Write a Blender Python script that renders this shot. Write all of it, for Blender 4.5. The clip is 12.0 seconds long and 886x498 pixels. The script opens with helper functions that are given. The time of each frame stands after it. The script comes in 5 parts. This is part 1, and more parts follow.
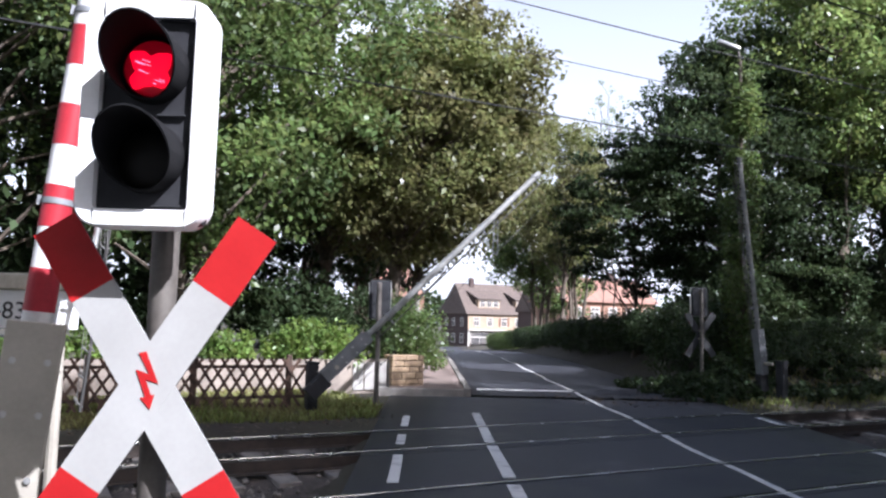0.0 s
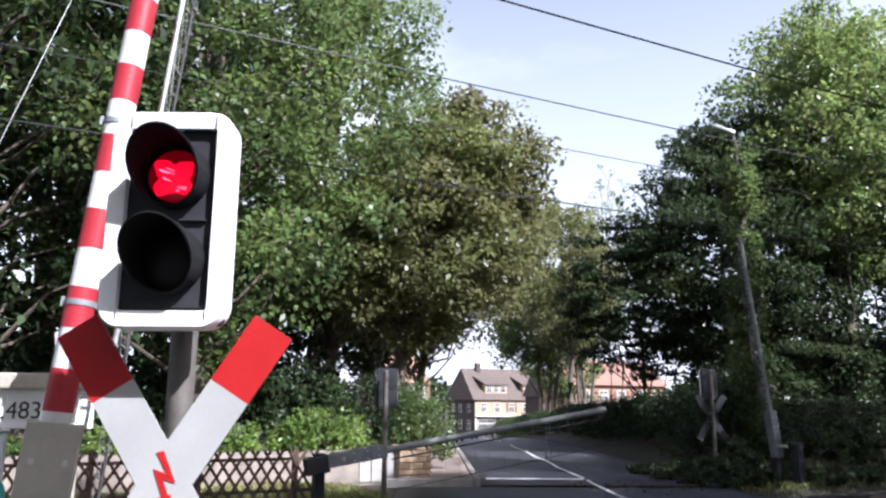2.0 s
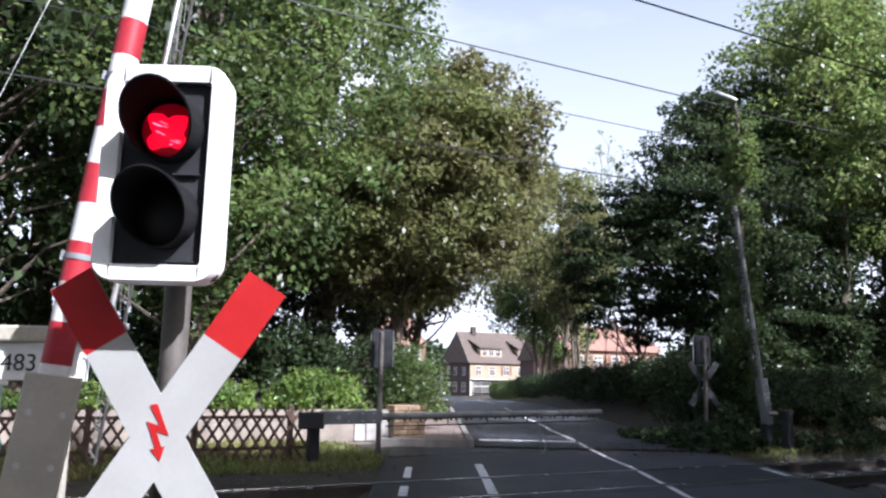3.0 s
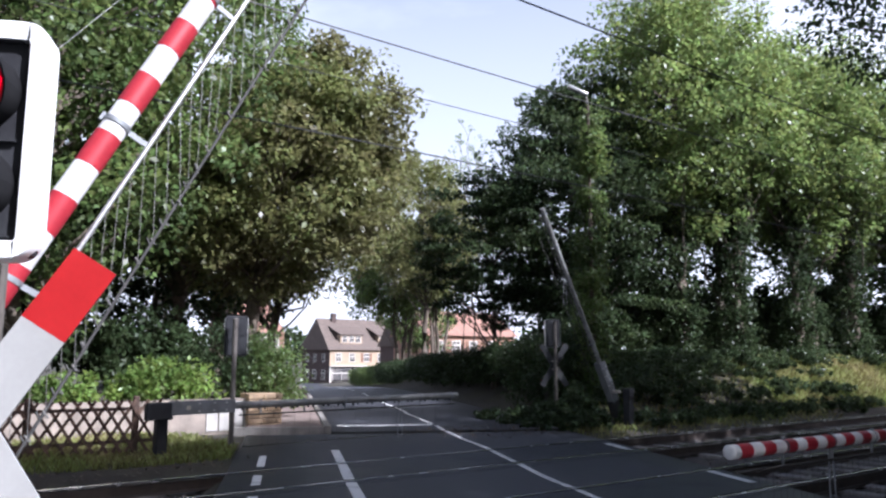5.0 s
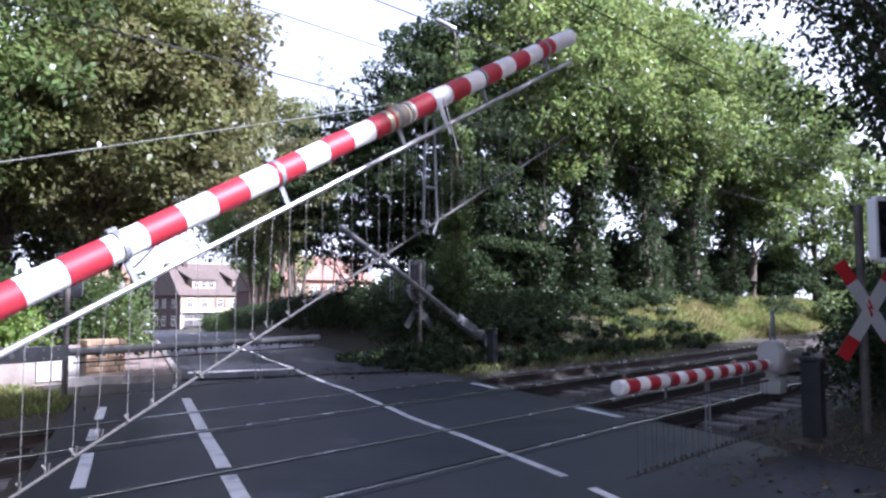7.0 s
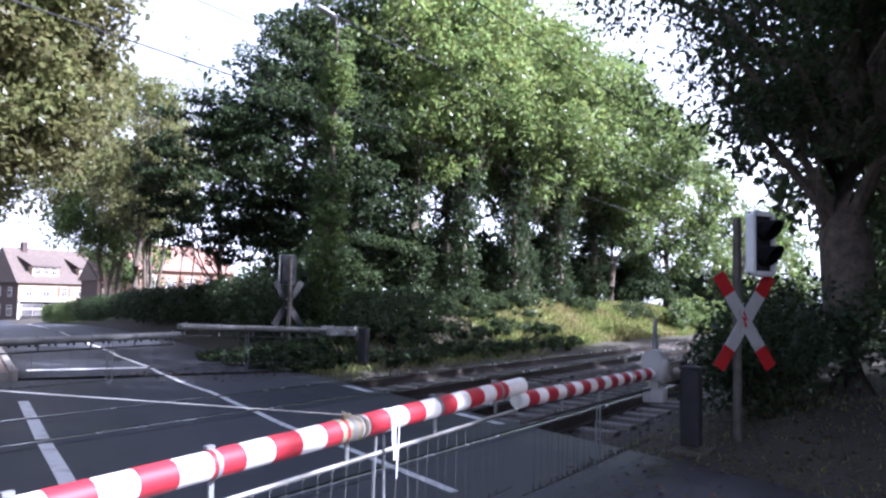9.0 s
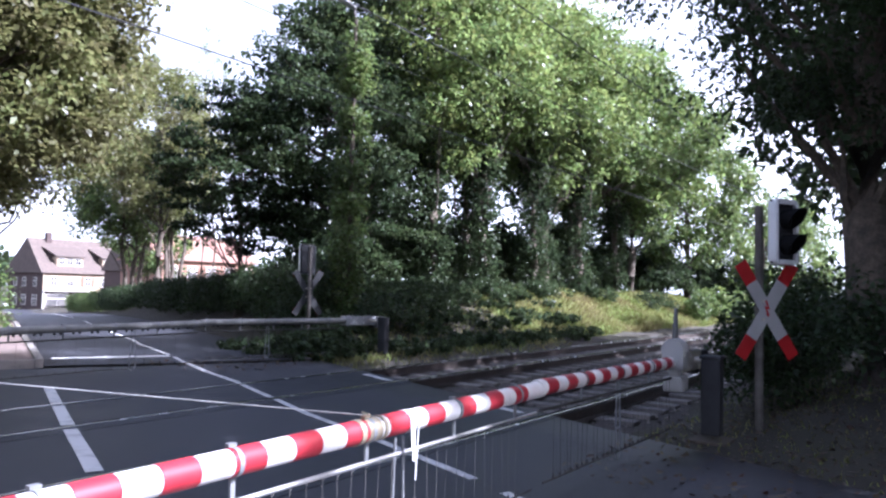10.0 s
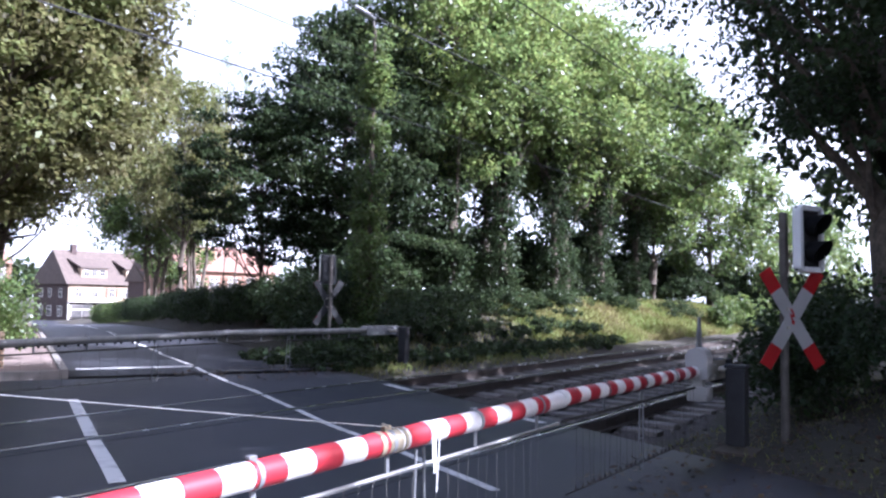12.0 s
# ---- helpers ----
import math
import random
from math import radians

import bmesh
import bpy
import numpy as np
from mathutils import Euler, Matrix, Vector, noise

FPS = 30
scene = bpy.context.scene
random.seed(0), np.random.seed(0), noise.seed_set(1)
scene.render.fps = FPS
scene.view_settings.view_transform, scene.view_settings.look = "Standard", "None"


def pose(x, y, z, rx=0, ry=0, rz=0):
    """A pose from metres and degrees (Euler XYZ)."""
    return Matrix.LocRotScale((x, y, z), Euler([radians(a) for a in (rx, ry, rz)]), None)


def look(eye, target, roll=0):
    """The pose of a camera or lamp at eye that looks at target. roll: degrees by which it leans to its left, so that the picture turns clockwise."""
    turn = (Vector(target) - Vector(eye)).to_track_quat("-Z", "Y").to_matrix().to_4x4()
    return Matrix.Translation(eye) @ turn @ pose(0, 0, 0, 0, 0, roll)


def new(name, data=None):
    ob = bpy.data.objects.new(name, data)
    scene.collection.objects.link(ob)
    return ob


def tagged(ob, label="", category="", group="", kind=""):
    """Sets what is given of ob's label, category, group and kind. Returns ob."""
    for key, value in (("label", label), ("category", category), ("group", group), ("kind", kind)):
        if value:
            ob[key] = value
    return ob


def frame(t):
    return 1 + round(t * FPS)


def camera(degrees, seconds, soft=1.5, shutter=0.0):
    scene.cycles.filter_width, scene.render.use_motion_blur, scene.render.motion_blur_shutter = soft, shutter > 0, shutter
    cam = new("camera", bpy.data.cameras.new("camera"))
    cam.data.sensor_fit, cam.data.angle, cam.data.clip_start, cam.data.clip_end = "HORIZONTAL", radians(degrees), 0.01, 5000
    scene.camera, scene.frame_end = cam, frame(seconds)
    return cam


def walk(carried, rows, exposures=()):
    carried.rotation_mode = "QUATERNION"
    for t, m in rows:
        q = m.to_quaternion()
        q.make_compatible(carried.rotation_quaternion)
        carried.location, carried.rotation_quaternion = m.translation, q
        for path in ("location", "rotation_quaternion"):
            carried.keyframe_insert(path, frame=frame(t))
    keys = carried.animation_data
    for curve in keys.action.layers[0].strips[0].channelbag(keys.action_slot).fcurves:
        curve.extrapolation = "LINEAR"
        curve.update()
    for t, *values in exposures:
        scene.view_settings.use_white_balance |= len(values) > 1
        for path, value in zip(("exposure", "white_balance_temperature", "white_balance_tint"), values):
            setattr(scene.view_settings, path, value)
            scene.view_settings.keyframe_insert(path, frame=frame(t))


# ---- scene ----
cam = camera(59.6, 12.0, 2.4)
PATH = [
    (0, (-0.395, -0.846, 1.505), (0.521, 0.923, 1.693), 1.4),
    (0.5, (-0.424, -0.884, 1.495), (0.47, 0.893, 1.704), 1.1),
    (1, (-0.429, -0.884, 1.497), (0.548, 0.834, 1.804), 1.1),
    (1.5, (-0.448, -0.897, 1.511), (0.478, 0.822, 1.941), -1.0),
    (2, (-0.454, -0.911, 1.527), (0.435, 0.835, 1.931), 0.3),
    (2.5, (-0.447, -0.904, 1.518), (0.45, 0.856, 1.829), 1.2),
    (4.3, (-0.436, -0.945, 1.509), (0.543, 0.768, 1.836), 0.4),
    (4.5, (-0.433, -0.906, 1.505), (0.618, 0.763, 1.836), 0.7),
    (5, (-0.381, -0.9, 1.492), (0.826, 0.67, 1.774), 0.2),
    (5.5, (-0.312, -0.859, 1.482), (0.976, 0.655, 1.701), 0.3),
    (6, (-0.26, -0.715, 1.472), (1.096, 0.743, 1.661), 0.1),
    (6.5, (-0.174, -0.528, 1.438), (1.254, 0.86, 1.623), 0.8),
    (7, (-0.008, -0.28, 1.413), (1.476, 1.054, 1.554), -0.3),
    (7.5, (0.097, -0.105, 1.398), (1.713, 1.065, 1.53), 2.5),
    (7.7, (0.134, 0.017, 1.402), (1.771, 1.157, 1.537), 2.6),
    (9.3, (0.209, 0.187, 1.466), (1.905, 1.24, 1.6), 1.2),
    (9.5, (0.208, 0.191, 1.467), (1.89, 1.267, 1.586), 1.5),
    (10, (0.209, 0.182, 1.44), (1.876, 1.281, 1.551), 1.3),
    (10.5, (0.262, 0.215, 1.43), (1.918, 1.328, 1.57), 1.3),
    (11, (0.24, 0.195, 1.452), (1.894, 1.313, 1.571), 0.9),
    (11.5, (0.194, 0.162, 1.444), (1.825, 1.311, 1.577), 0.9),
    (12, (0.228, 0.193, 1.448), (1.865, 1.335, 1.581), 1.0),
]
walk(cam, [(t, look(eye, target, roll)) for t, eye, target, roll in PATH], [(0, 1.52, 5600, 17), (3, 1.42, 5600, 16), (5, 1.35, 5500, 18), (6, 1.6, 5450, 23), (7, 1.92, 5300, 26), (9.5, 2.15, 5250, 25), (12, 2.15, 5250, 25)])

# ---- light ----
SUN_AZ, SUN_EL = 156.0, 42.0
world = bpy.data.worlds.new("sky")
scene.world = world
world.use_nodes = True
wn, wl = world.node_tree.nodes, world.node_tree.links
wn.clear()
sky = wn.new("ShaderNodeTexSky")
sky.sky_type, sky.sun_disc = "NISHITA", False
sky.sun_elevation, sky.sun_rotation = radians(SUN_EL), radians(SUN_AZ)
sky.air_density, sky.dust_density, sky.ozone_density = 1.0, 5.0, 0.3
wtc = wn.new("ShaderNodeTexCoord")
cloud = wn.new("ShaderNodeTexNoise")
cloud.inputs["Scale"].default_value, cloud.inputs["Detail"].default_value = 2.2, 6.0
wmap = wn.new("ShaderNodeMapping")
wmap.inputs["Scale"].default_value = (1.0, 1.0, 2.6)
cramp = wn.new("ShaderNodeValToRGB")
cramp.color_ramp.elements[0].position, cramp.color_ramp.elements[1].position = 0.4, 0.58
cramp.color_ramp.elements[0].color = (0.58, 0.58, 0.58, 1)
cmix = wn.new("ShaderNodeMix")
cmix.data_type = "RGBA"
cmix.inputs["B"].default_value = (10, 10, 10, 1)
wbg, wout = wn.new("ShaderNodeBackground"), wn.new("ShaderNodeOutputWorld")
wbg.inputs["Strength"].default_value = 0.0625
wl.new(wtc.outputs["Generated"], wmap.inputs["Vector"])
wl.new(wmap.outputs["Vector"], cloud.inputs["Vector"])
wl.new(cloud.outputs["Fac"], cramp.inputs["Fac"])
# bright haze low over the land, thinning to blue overhead
wsep = wn.new("ShaderNodeSeparateXYZ")
thin = wn.new("ShaderNodeMapRange")
thin.inputs["From Min"].default_value, thin.inputs["From Max"].default_value = 0.25, 0.7
thin.inputs["To Min"].default_value, thin.inputs["To Max"].default_value = 1.0, 0.08
wmul = wn.new("ShaderNodeMath")
wmul.operation = "MULTIPLY"
wl.new(wtc.outputs["Generated"], wsep.inputs["Vector"])
wl.new(wsep.outputs["Z"], thin.inputs["Value"])
wl.new(cramp.outputs["Color"], wmul.inputs[0])
wl.new(thin.outputs["Result"], wmul.inputs[1])
wl.new(wmul.outputs["Value"], cmix.inputs["Factor"])
wl.new(sky.outputs["Color"], cmix.inputs["A"])
wl.new(cmix.outputs["Result"], wbg.inputs["Color"])
wl.new(wbg.outputs["Background"], wout.inputs["Surface"])
sun = new("sun", bpy.data.lights.new("sun", "SUN"))
sun.data.energy, sun.data.angle, sun.data.color = 5.0, radians(0.6), (1.0, 0.96, 0.9)
_sd = Vector((math.sin(radians(SUN_AZ)) * math.cos(radians(SUN_EL)), math.cos(radians(SUN_AZ)) * math.cos(radians(SUN_EL)), math.sin(radians(SUN_EL))))
sun.matrix_world = look(_sd * 60, (0, 0, 0))


# ---- materials ----
def mat(name, col, col2=None, rough=0.7, metal=0.0, scale=6.0, detail=5.0, bump=0.0, bscale=60.0, contrast=(0.35, 0.65), island=0.0, fine=0.12, rvar=0.12, spec=0.5):
    """A node material: two colours mixed by a coarse noise, a fine noise on top, bump, and a per-piece shift."""
    m = bpy.data.materials.new(name)
    m.use_nodes = True
    N, L = m.node_tree.nodes, m.node_tree.links
    b = N["Principled BSDF"]
    b.inputs["Metallic"].default_value, b.inputs["Specular IOR Level"].default_value = metal, spec
    geo = N.new("ShaderNodeTexCoord")
    n1 = N.new("ShaderNodeTexNoise")
    n1.inputs["Scale"].default_value, n1.inputs["Detail"].default_value = scale, detail
    ramp = N.new("ShaderNodeValToRGB")
    ramp.color_ramp.elements[0].position, ramp.color_ramp.elements[1].position = contrast
    c2 = col2 or tuple(c * 0.8 for c in col)
    ramp.color_ramp.elements[0].color, ramp.color_ramp.elements[1].color = (*c2, 1), (*col, 1)
    L.new(geo.outputs["Object"], n1.inputs["Vector"])
    L.new(n1.outputs["Fac"], ramp.inputs["Fac"])
    n2 = N.new("ShaderNodeTexNoise")
    n2.inputs["Scale"].default_value, n2.inputs["Detail"].default_value = bscale, 3.0
    L.new(geo.outputs["Object"], n2.inputs["Vector"])
    hsv = N.new("ShaderNodeHueSaturation")
    L.new(ramp.outputs["Color"], hsv.inputs["Color"])
    val = N.new("ShaderNodeMapRange")
    val.inputs["From Min"].default_value, val.inputs["From Max"].default_value = 0.25, 0.75
    val.inputs["To Min"].default_value, val.inputs["To Max"].default_value = 1 - fine, 1 + fine
    L.new(n2.outputs["Fac"], val.inputs["Value"])
    out = val.outputs["Result"]
    if island:
        rnd = N.new("ShaderNodeObjectInfo").outputs["Random"] if island < 0 else N.new("ShaderNodeNewGeometry").outputs["Random Per Island"]
        iv = N.new("ShaderNodeMapRange")
        iv.inputs["To Min"].default_value, iv.inputs["To Max"].default_value = 1 - abs(island), 1 + abs(island)
        L.new(rnd, iv.inputs["Value"])
        mul = N.new("ShaderNodeMath")
        mul.operation = "MULTIPLY"
        L.new(out, mul.inputs[0]), L.new(iv.outputs["Result"], mul.inputs[1])
        out = mul.outputs["Value"]
    L.new(out, hsv.inputs["Value"])
    L.new(hsv.outputs["Color"], b.inputs["Base Color"])
    rr = N.new("ShaderNodeMapRange")
    rr.inputs["To Min"].default_value, rr.inputs["To Max"].default_value = max(0.02, rough - rvar), min(1, rough + rvar)
    L.new(n1.outputs["Fac"], rr.inputs["Value"])
    L.new(rr.outputs["Result"], b.inputs["Roughness"])
    if bump:
        bp = N.new("ShaderNodeBump")
        bp.inputs["Strength"].default_value, bp.inputs["Distance"].default_value = bump, 0.02
        L.new(n2.outputs["Fac"], bp.inputs["Height"])
        L.new(bp.outputs["Normal"], b.inputs["Normal"])
    return m


def leaf_mat(name, col, col2, hue=0.03, scale=0.35, trans=0.5, gloss=0.38):
    """Leaves: diffuse and translucent, with a waxy gloss, varied leaf by leaf and bough by bough."""
    m = bpy.data.materials.new(name)
    m.use_nodes = True
    N, L = m.node_tree.nodes, m.node_tree.links
    b, o = N["Principled BSDF"], N["Material Output"]
    tc, g = N.new("ShaderNodeTexCoord"), N.new("ShaderNodeNewGeometry")
    n1 = N.new("ShaderNodeTexNoise")
    n1.inputs["Scale"].default_value, n1.inputs["Detail"].default_value = scale, 4.0
    ramp = N.new("ShaderNodeValToRGB")
    ramp.color_ramp.elements[0].position, ramp.color_ramp.elements[1].position = 0.36, 0.64
    ramp.color_ramp.elements[0].color, ramp.color_ramp.elements[1].color = (*col2, 1), (*col, 1)
    L.new(tc.outputs["Object"], n1.inputs["Vector"]), L.new(n1.outputs["Fac"], ramp.inputs["Fac"])
    hsv = N.new("ShaderNodeHueSaturation")
    h, v = N.new("ShaderNodeMapRange"), N.new("ShaderNodeMapRange")
    h.inputs["To Min"].default_value, h.inputs["To Max"].default_value = 0.5 - hue, 0.5 + hue * 0.6
    v.inputs["To Min"].default_value, v.inputs["To Max"].default_value = 0.62, 1.4
    for q in (h, v):
        L.new(g.outputs["Random Per Island"], q.inputs["Value"])
    L.new(h.outputs["Result"], hsv.inputs["Hue"]), L.new(v.outputs["Result"], hsv.inputs["Value"])
    L.new(ramp.outputs["Color"], hsv.inputs["Color"])
    L.new(hsv.outputs["Color"], b.inputs["Base Color"])
    b.inputs["Roughness"].default_value, b.inputs["Specular IOR Level"].default_value = 0.38, gloss
    tr, mx = N.new("ShaderNodeBsdfTranslucent"), N.new("ShaderNodeMixShader")
    bright = N.new("ShaderNodeHueSaturation")
    bright.inputs["Hue"].default_value, bright.inputs["Value"].default_value = 0.485, 1.5
    L.new(hsv.outputs["Color"], bright.inputs["Color"]), L.new(bright.outputs["Color"], tr.inputs["Color"])
    mx.inputs["Fac"].default_value = trans
    L.new(b.outputs["BSDF"], mx.inputs[1]), L.new(tr.outputs["BSDF"], mx.inputs[2])
    L.new(mx.outputs["Shader"], o.inputs["Surface"])
    return m


def glow(name, col, power):
    m = bpy.data.materials.new(name)
    m.use_nodes = True
    b = m.node_tree.nodes["Principled BSDF"]
    b.inputs["Base Color"].default_value = (*col, 1)
    b.inputs["Emission Color"].default_value, b.inputs["Emission Strength"].default_value = (*col, 1), power
    return m


ASPHALT = mat("worn_asphalt", (0.038, 0.039, 0.047), (0.022, 0.023, 0.03), 0.56, scale=0.55, detail=8, bump=0.35, bscale=110, fine=0.3, spec=0.4)
ASPHALT_NEW = mat("newer_asphalt", (0.0085, 0.01, 0.019), (0.006, 0.007, 0.0135), 0.5, scale=1.3, detail=7, bump=0.3, bscale=130, fine=0.3)
PAVING = mat("pinkish_paving", (0.17, 0.128, 0.11), (0.12, 0.093, 0.08), 0.85, scale=2.0, bump=0.3, bscale=50, fine=0.15, island=-0.12)
KERB = mat("granite_kerb", (0.22, 0.2, 0.18), (0.15, 0.14, 0.125), 0.8, scale=4, bump=0.25, bscale=90, island=-0.1)
PAINT = mat("road_paint", (0.6, 0.6, 0.59), (0.32, 0.32, 0.32), 0.65, scale=5, detail=8, contrast=(0.3, 0.5), bump=0.2, bscale=120)
RAIL_TOP = mat("polished_rail_steel", (0.62, 0.62, 0.62), (0.4, 0.39, 0.38), 0.25, 1.0, scale=3, fine=0.1)
RUST = mat("rusted_steel", (0.06, 0.045, 0.036), (0.035, 0.027, 0.023), 0.85, scale=7, bump=0.3, bscale=90)
BALLAST = mat("dark_ballast", (0.075, 0.062, 0.053), (0.042, 0.035, 0.03), 0.95, scale=8, bump=1.0, bscale=26, fine=0.45)
STONES = mat("gravel_stone", (0.19, 0.17, 0.15), (0.1, 0.09, 0.08), 0.9, scale=3, island=0.45, fine=0.15)
SLEEPER = mat("weathered_sleeper", (0.21, 0.19, 0.17), (0.12, 0.108, 0.097), 0.85, scale=5, bump=0.3, bscale=60, island=-0.2)
GRASS_GROUND = mat("rough_grass_ground", (0.042, 0.038, 0.022), (0.026, 0.021, 0.016), 0.95, scale=0.6, detail=9, bump=0.8, bscale=30, fine=0.4)
BLADE = leaf_mat("grass_blade", (0.15, 0.19, 0.055), (0.2, 0.185, 0.075), 0.03, 0.5, 0.35, 0.25)
GREEN_A = leaf_mat("mid_green_leaf", (0.125, 0.18, 0.055), (0.055, 0.085, 0.03))
GREEN_B = leaf_mat("olive_brown_leaf", (0.13, 0.155, 0.055), (0.115, 0.112, 0.048), 0.03)
# leaf colour lowered so crowns and shrubs read as standing in shade
GREEN_C = leaf_mat("shade_darkened_leaf", (0.046, 0.068, 0.028), (0.027, 0.043, 0.02), 0.025, trans=0.4, gloss=0.18)
GREEN_D = leaf_mat("light_green_leaf", (0.155, 0.21, 0.064), (0.085, 0.13, 0.043), 0.03)
IVY = leaf_mat("ivy_leaf", (0.17, 0.25, 0.06), (0.08, 0.13, 0.035), 0.025, 1.2)
BARK = mat("grey_brown_bark", (0.12, 0.095, 0.07), (0.06, 0.048, 0.038), 0.95, scale=6, bump=0.9, bscale=22, fine=0.3)
WHITE = mat("white_enamel", (0.36, 0.355, 0.34), (0.31, 0.305, 0.29), 0.5, scale=3, detail=7, fine=0.03, rvar=0.08)
BOARD = mat("white_signal_board", (0.82, 0.82, 0.81), (0.74, 0.74, 0.73), 0.4, scale=4, detail=7, fine=0.03)
RED = mat("red_reflective_sheet", (0.38, 0.014, 0.014), (0.31, 0.011, 0.012), 0.5, scale=4, fine=0.05, spec=0.25)
RED_BOOM = mat("red_boom_paint", (0.33, 0.02, 0.03), (0.25, 0.017, 0.026), 0.5, scale=9, fine=0.08, spec=0.35)
WHITE_BOOM = mat("white_boom_paint", (0.7, 0.69, 0.67), (0.56, 0.55, 0.53), 0.42, scale=7, detail=7, fine=0.06)
GREY_BOOM = mat("faded_boom_paint", (0.24, 0.24, 0.225), (0.15, 0.15, 0.14), 0.65, scale=5, detail=7, fine=0.15)
WIRE = mat("grey_wire", (0.2, 0.195, 0.18), (0.11, 0.105, 0.1), 0.55, 0.3)
# grey taken darker to put shade on the sunlit back of the cross
BACK = mat("shade_dimmed_plate_back", (0.035, 0.036, 0.038), (0.024, 0.025, 0.027), 0.7, scale=6, fine=0.1)
DULL = mat("dull_dark_wire", (0.055, 0.053, 0.05), None, 0.65, 0.3)
ALU = mat("dull_aluminium", (0.62, 0.62, 0.6), (0.45, 0.45, 0.44), 0.38, 0.85, scale=6, fine=0.1)
GALV = mat("galvanised_steel", (0.46, 0.425, 0.36), (0.38, 0.35, 0.295), 0.42, 0.35, scale=5, detail=5, fine=0.05)
DARK = mat("dark_grey_housing", (0.03, 0.031, 0.034), (0.02, 0.02, 0.023), 0.65, scale=6, spec=0.3)
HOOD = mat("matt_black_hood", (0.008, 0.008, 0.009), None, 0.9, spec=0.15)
GREY = mat("grey_sheet_metal", (0.22, 0.23, 0.24), (0.15, 0.155, 0.16), 0.55, 0.3, scale=5, fine=0.1)
POST = mat("grey_post_paint", (0.13, 0.115, 0.1), (0.08, 0.07, 0.062), 0.6, 0.2, scale=7, fine=0.1)
LENS = mat("dark_lens", (0.01, 0.009, 0.008), None, 0.45, spec=0.3)
RED_LENS = glow("red_signal_glass", (0.8, 0.0, 0.015), 0.6)
RED_DIM = glow("red_glass_rim", (0.4, 0.0, 0.01), 0.08)
RED_GLINT = glow("red_lens_glint", (1.0, 0.12, 0.2), 1.3)
WOOD = mat("weathered_fence_wood", (0.11, 0.065, 0.045), (0.06, 0.038, 0.028), 0.85, scale=9, bump=0.4, bscale=70, island=-0.22)
CONCRETE = mat("pale_concrete", (0.28, 0.235, 0.195), (0.18, 0.15, 0.125), 0.9, scale=3, bump=0.3, bscale=50)
STONE = mat("sandstone_block", (0.43, 0.31, 0.19), (0.3, 0.215, 0.14), 0.9, scale=5, bump=0.6, bscale=35, island=-0.2)
MORTAR = mat("dark_mortar", (0.09, 0.072, 0.055), None, 0.95, scale=10)
BRICK = mat("dark_brown_brick", (0.075, 0.052, 0.047), (0.055, 0.037, 0.034), 0.9, scale=1.5, bscale=20, fine=0.25)
RENDER_W = mat("cream_render", (0.36, 0.275, 0.195), (0.3, 0.225, 0.16), 0.9, scale=1.0)
ROOF = mat("brown_roof_tile", (0.105, 0.08, 0.066), (0.075, 0.057, 0.048), 0.85, scale=2.0, fine=0.25, bscale=12, bump=0.4)
ROOF_O = mat("orange_roof_tile", (0.25, 0.135, 0.1), (0.18, 0.1, 0.075), 0.85, scale=2.0, fine=0.2, bscale=12)
FRAME = mat("white_window_frame", (0.52, 0.49, 0.44), None, 0.5)
GLASS = mat("window_glass", (0.16, 0.15, 0.14), (0.05, 0.05, 0.055), 0.1, 0.0, scale=0.6, spec=1.0)
SHUTTER = mat("brown_shutter", (0.2, 0.11, 0.07), None, 0.7)
CABLE = mat("dark_cable", (0.03, 0.03, 0.032), None, 0.6)
TAPE = mat("white_tape", (0.6, 0.61, 0.62), None, 0.5)
BRASS = mat("tarnished_clamp", (0.42, 0.36, 0.25), (0.26, 0.22, 0.16), 0.45, 0.5, scale=20)
TEAL = mat("teal_spray_paint", (0.03, 0.32, 0.3), (0.1, 0.4, 0.42), 0.5, scale=9)
INK = mat("black_print", (0.03, 0.03, 0.03), None, 0.6)


# ---- building helpers ----
def box(bm, c, size, rot=None, bevel=0.0):
    r = bmesh.ops.create_cube(bm, size=1.0)
    m = Matrix.Translation(c) @ (rot.to_4x4() if rot else Matrix()) @ Matrix.Diagonal((*size, 1))
    bmesh.ops.transform(bm, matrix=m, verts=r["verts"])
    if bevel:
        es = list({e for v in r["verts"] for e in v.link_edges})
        bmesh.ops.bevel(bm, geom=es, offset=bevel, segments=2, profile=0.5, affect="EDGES", clamp_overlap=True)


def rod(bm, p0, p1, r0, r1=None, n=8, caps=True):
    p0, p1 = Vector(p0), Vector(p1)
    d = p1 - p0
    m = Matrix.Translation((p0 + p1) / 2) @ d.to_track_quat("Z", "Y").to_matrix().to_4x4()
    bmesh.ops.create_cone(bm, cap_ends=caps, segments=n, radius1=r0, radius2=r0 if r1 is None else r1, depth=d.length, matrix=m)


def to_object(name, bm, material, parent=None, label="", smooth=False):
    me = bpy.data.meshes.new(name)
    bm.to_mesh(me)
    bm.free()
    me.materials.append(material)
    if smooth:
        me.shade_smooth()
        me.set_sharp_from_angle(angle=radians(40))
    ob = new(name, me)
    ob.parent = parent
    return tagged(ob, label)


def part(name, bm, material, parent, label="", smooth=False):
    return to_object(name, bm, material, parent, label, smooth)


def again(name, ob, parent, m=None):
    """Another part on the same mesh."""
    o = new(name, ob.data)
    o.parent = parent
    if m is not None:
        o.matrix_local = m
    return o


def empty(name, m, label="", category="", group="", kind=""):
    e = new(name)
    e.matrix_basis = m
    return tagged(e, label, category, group, kind)


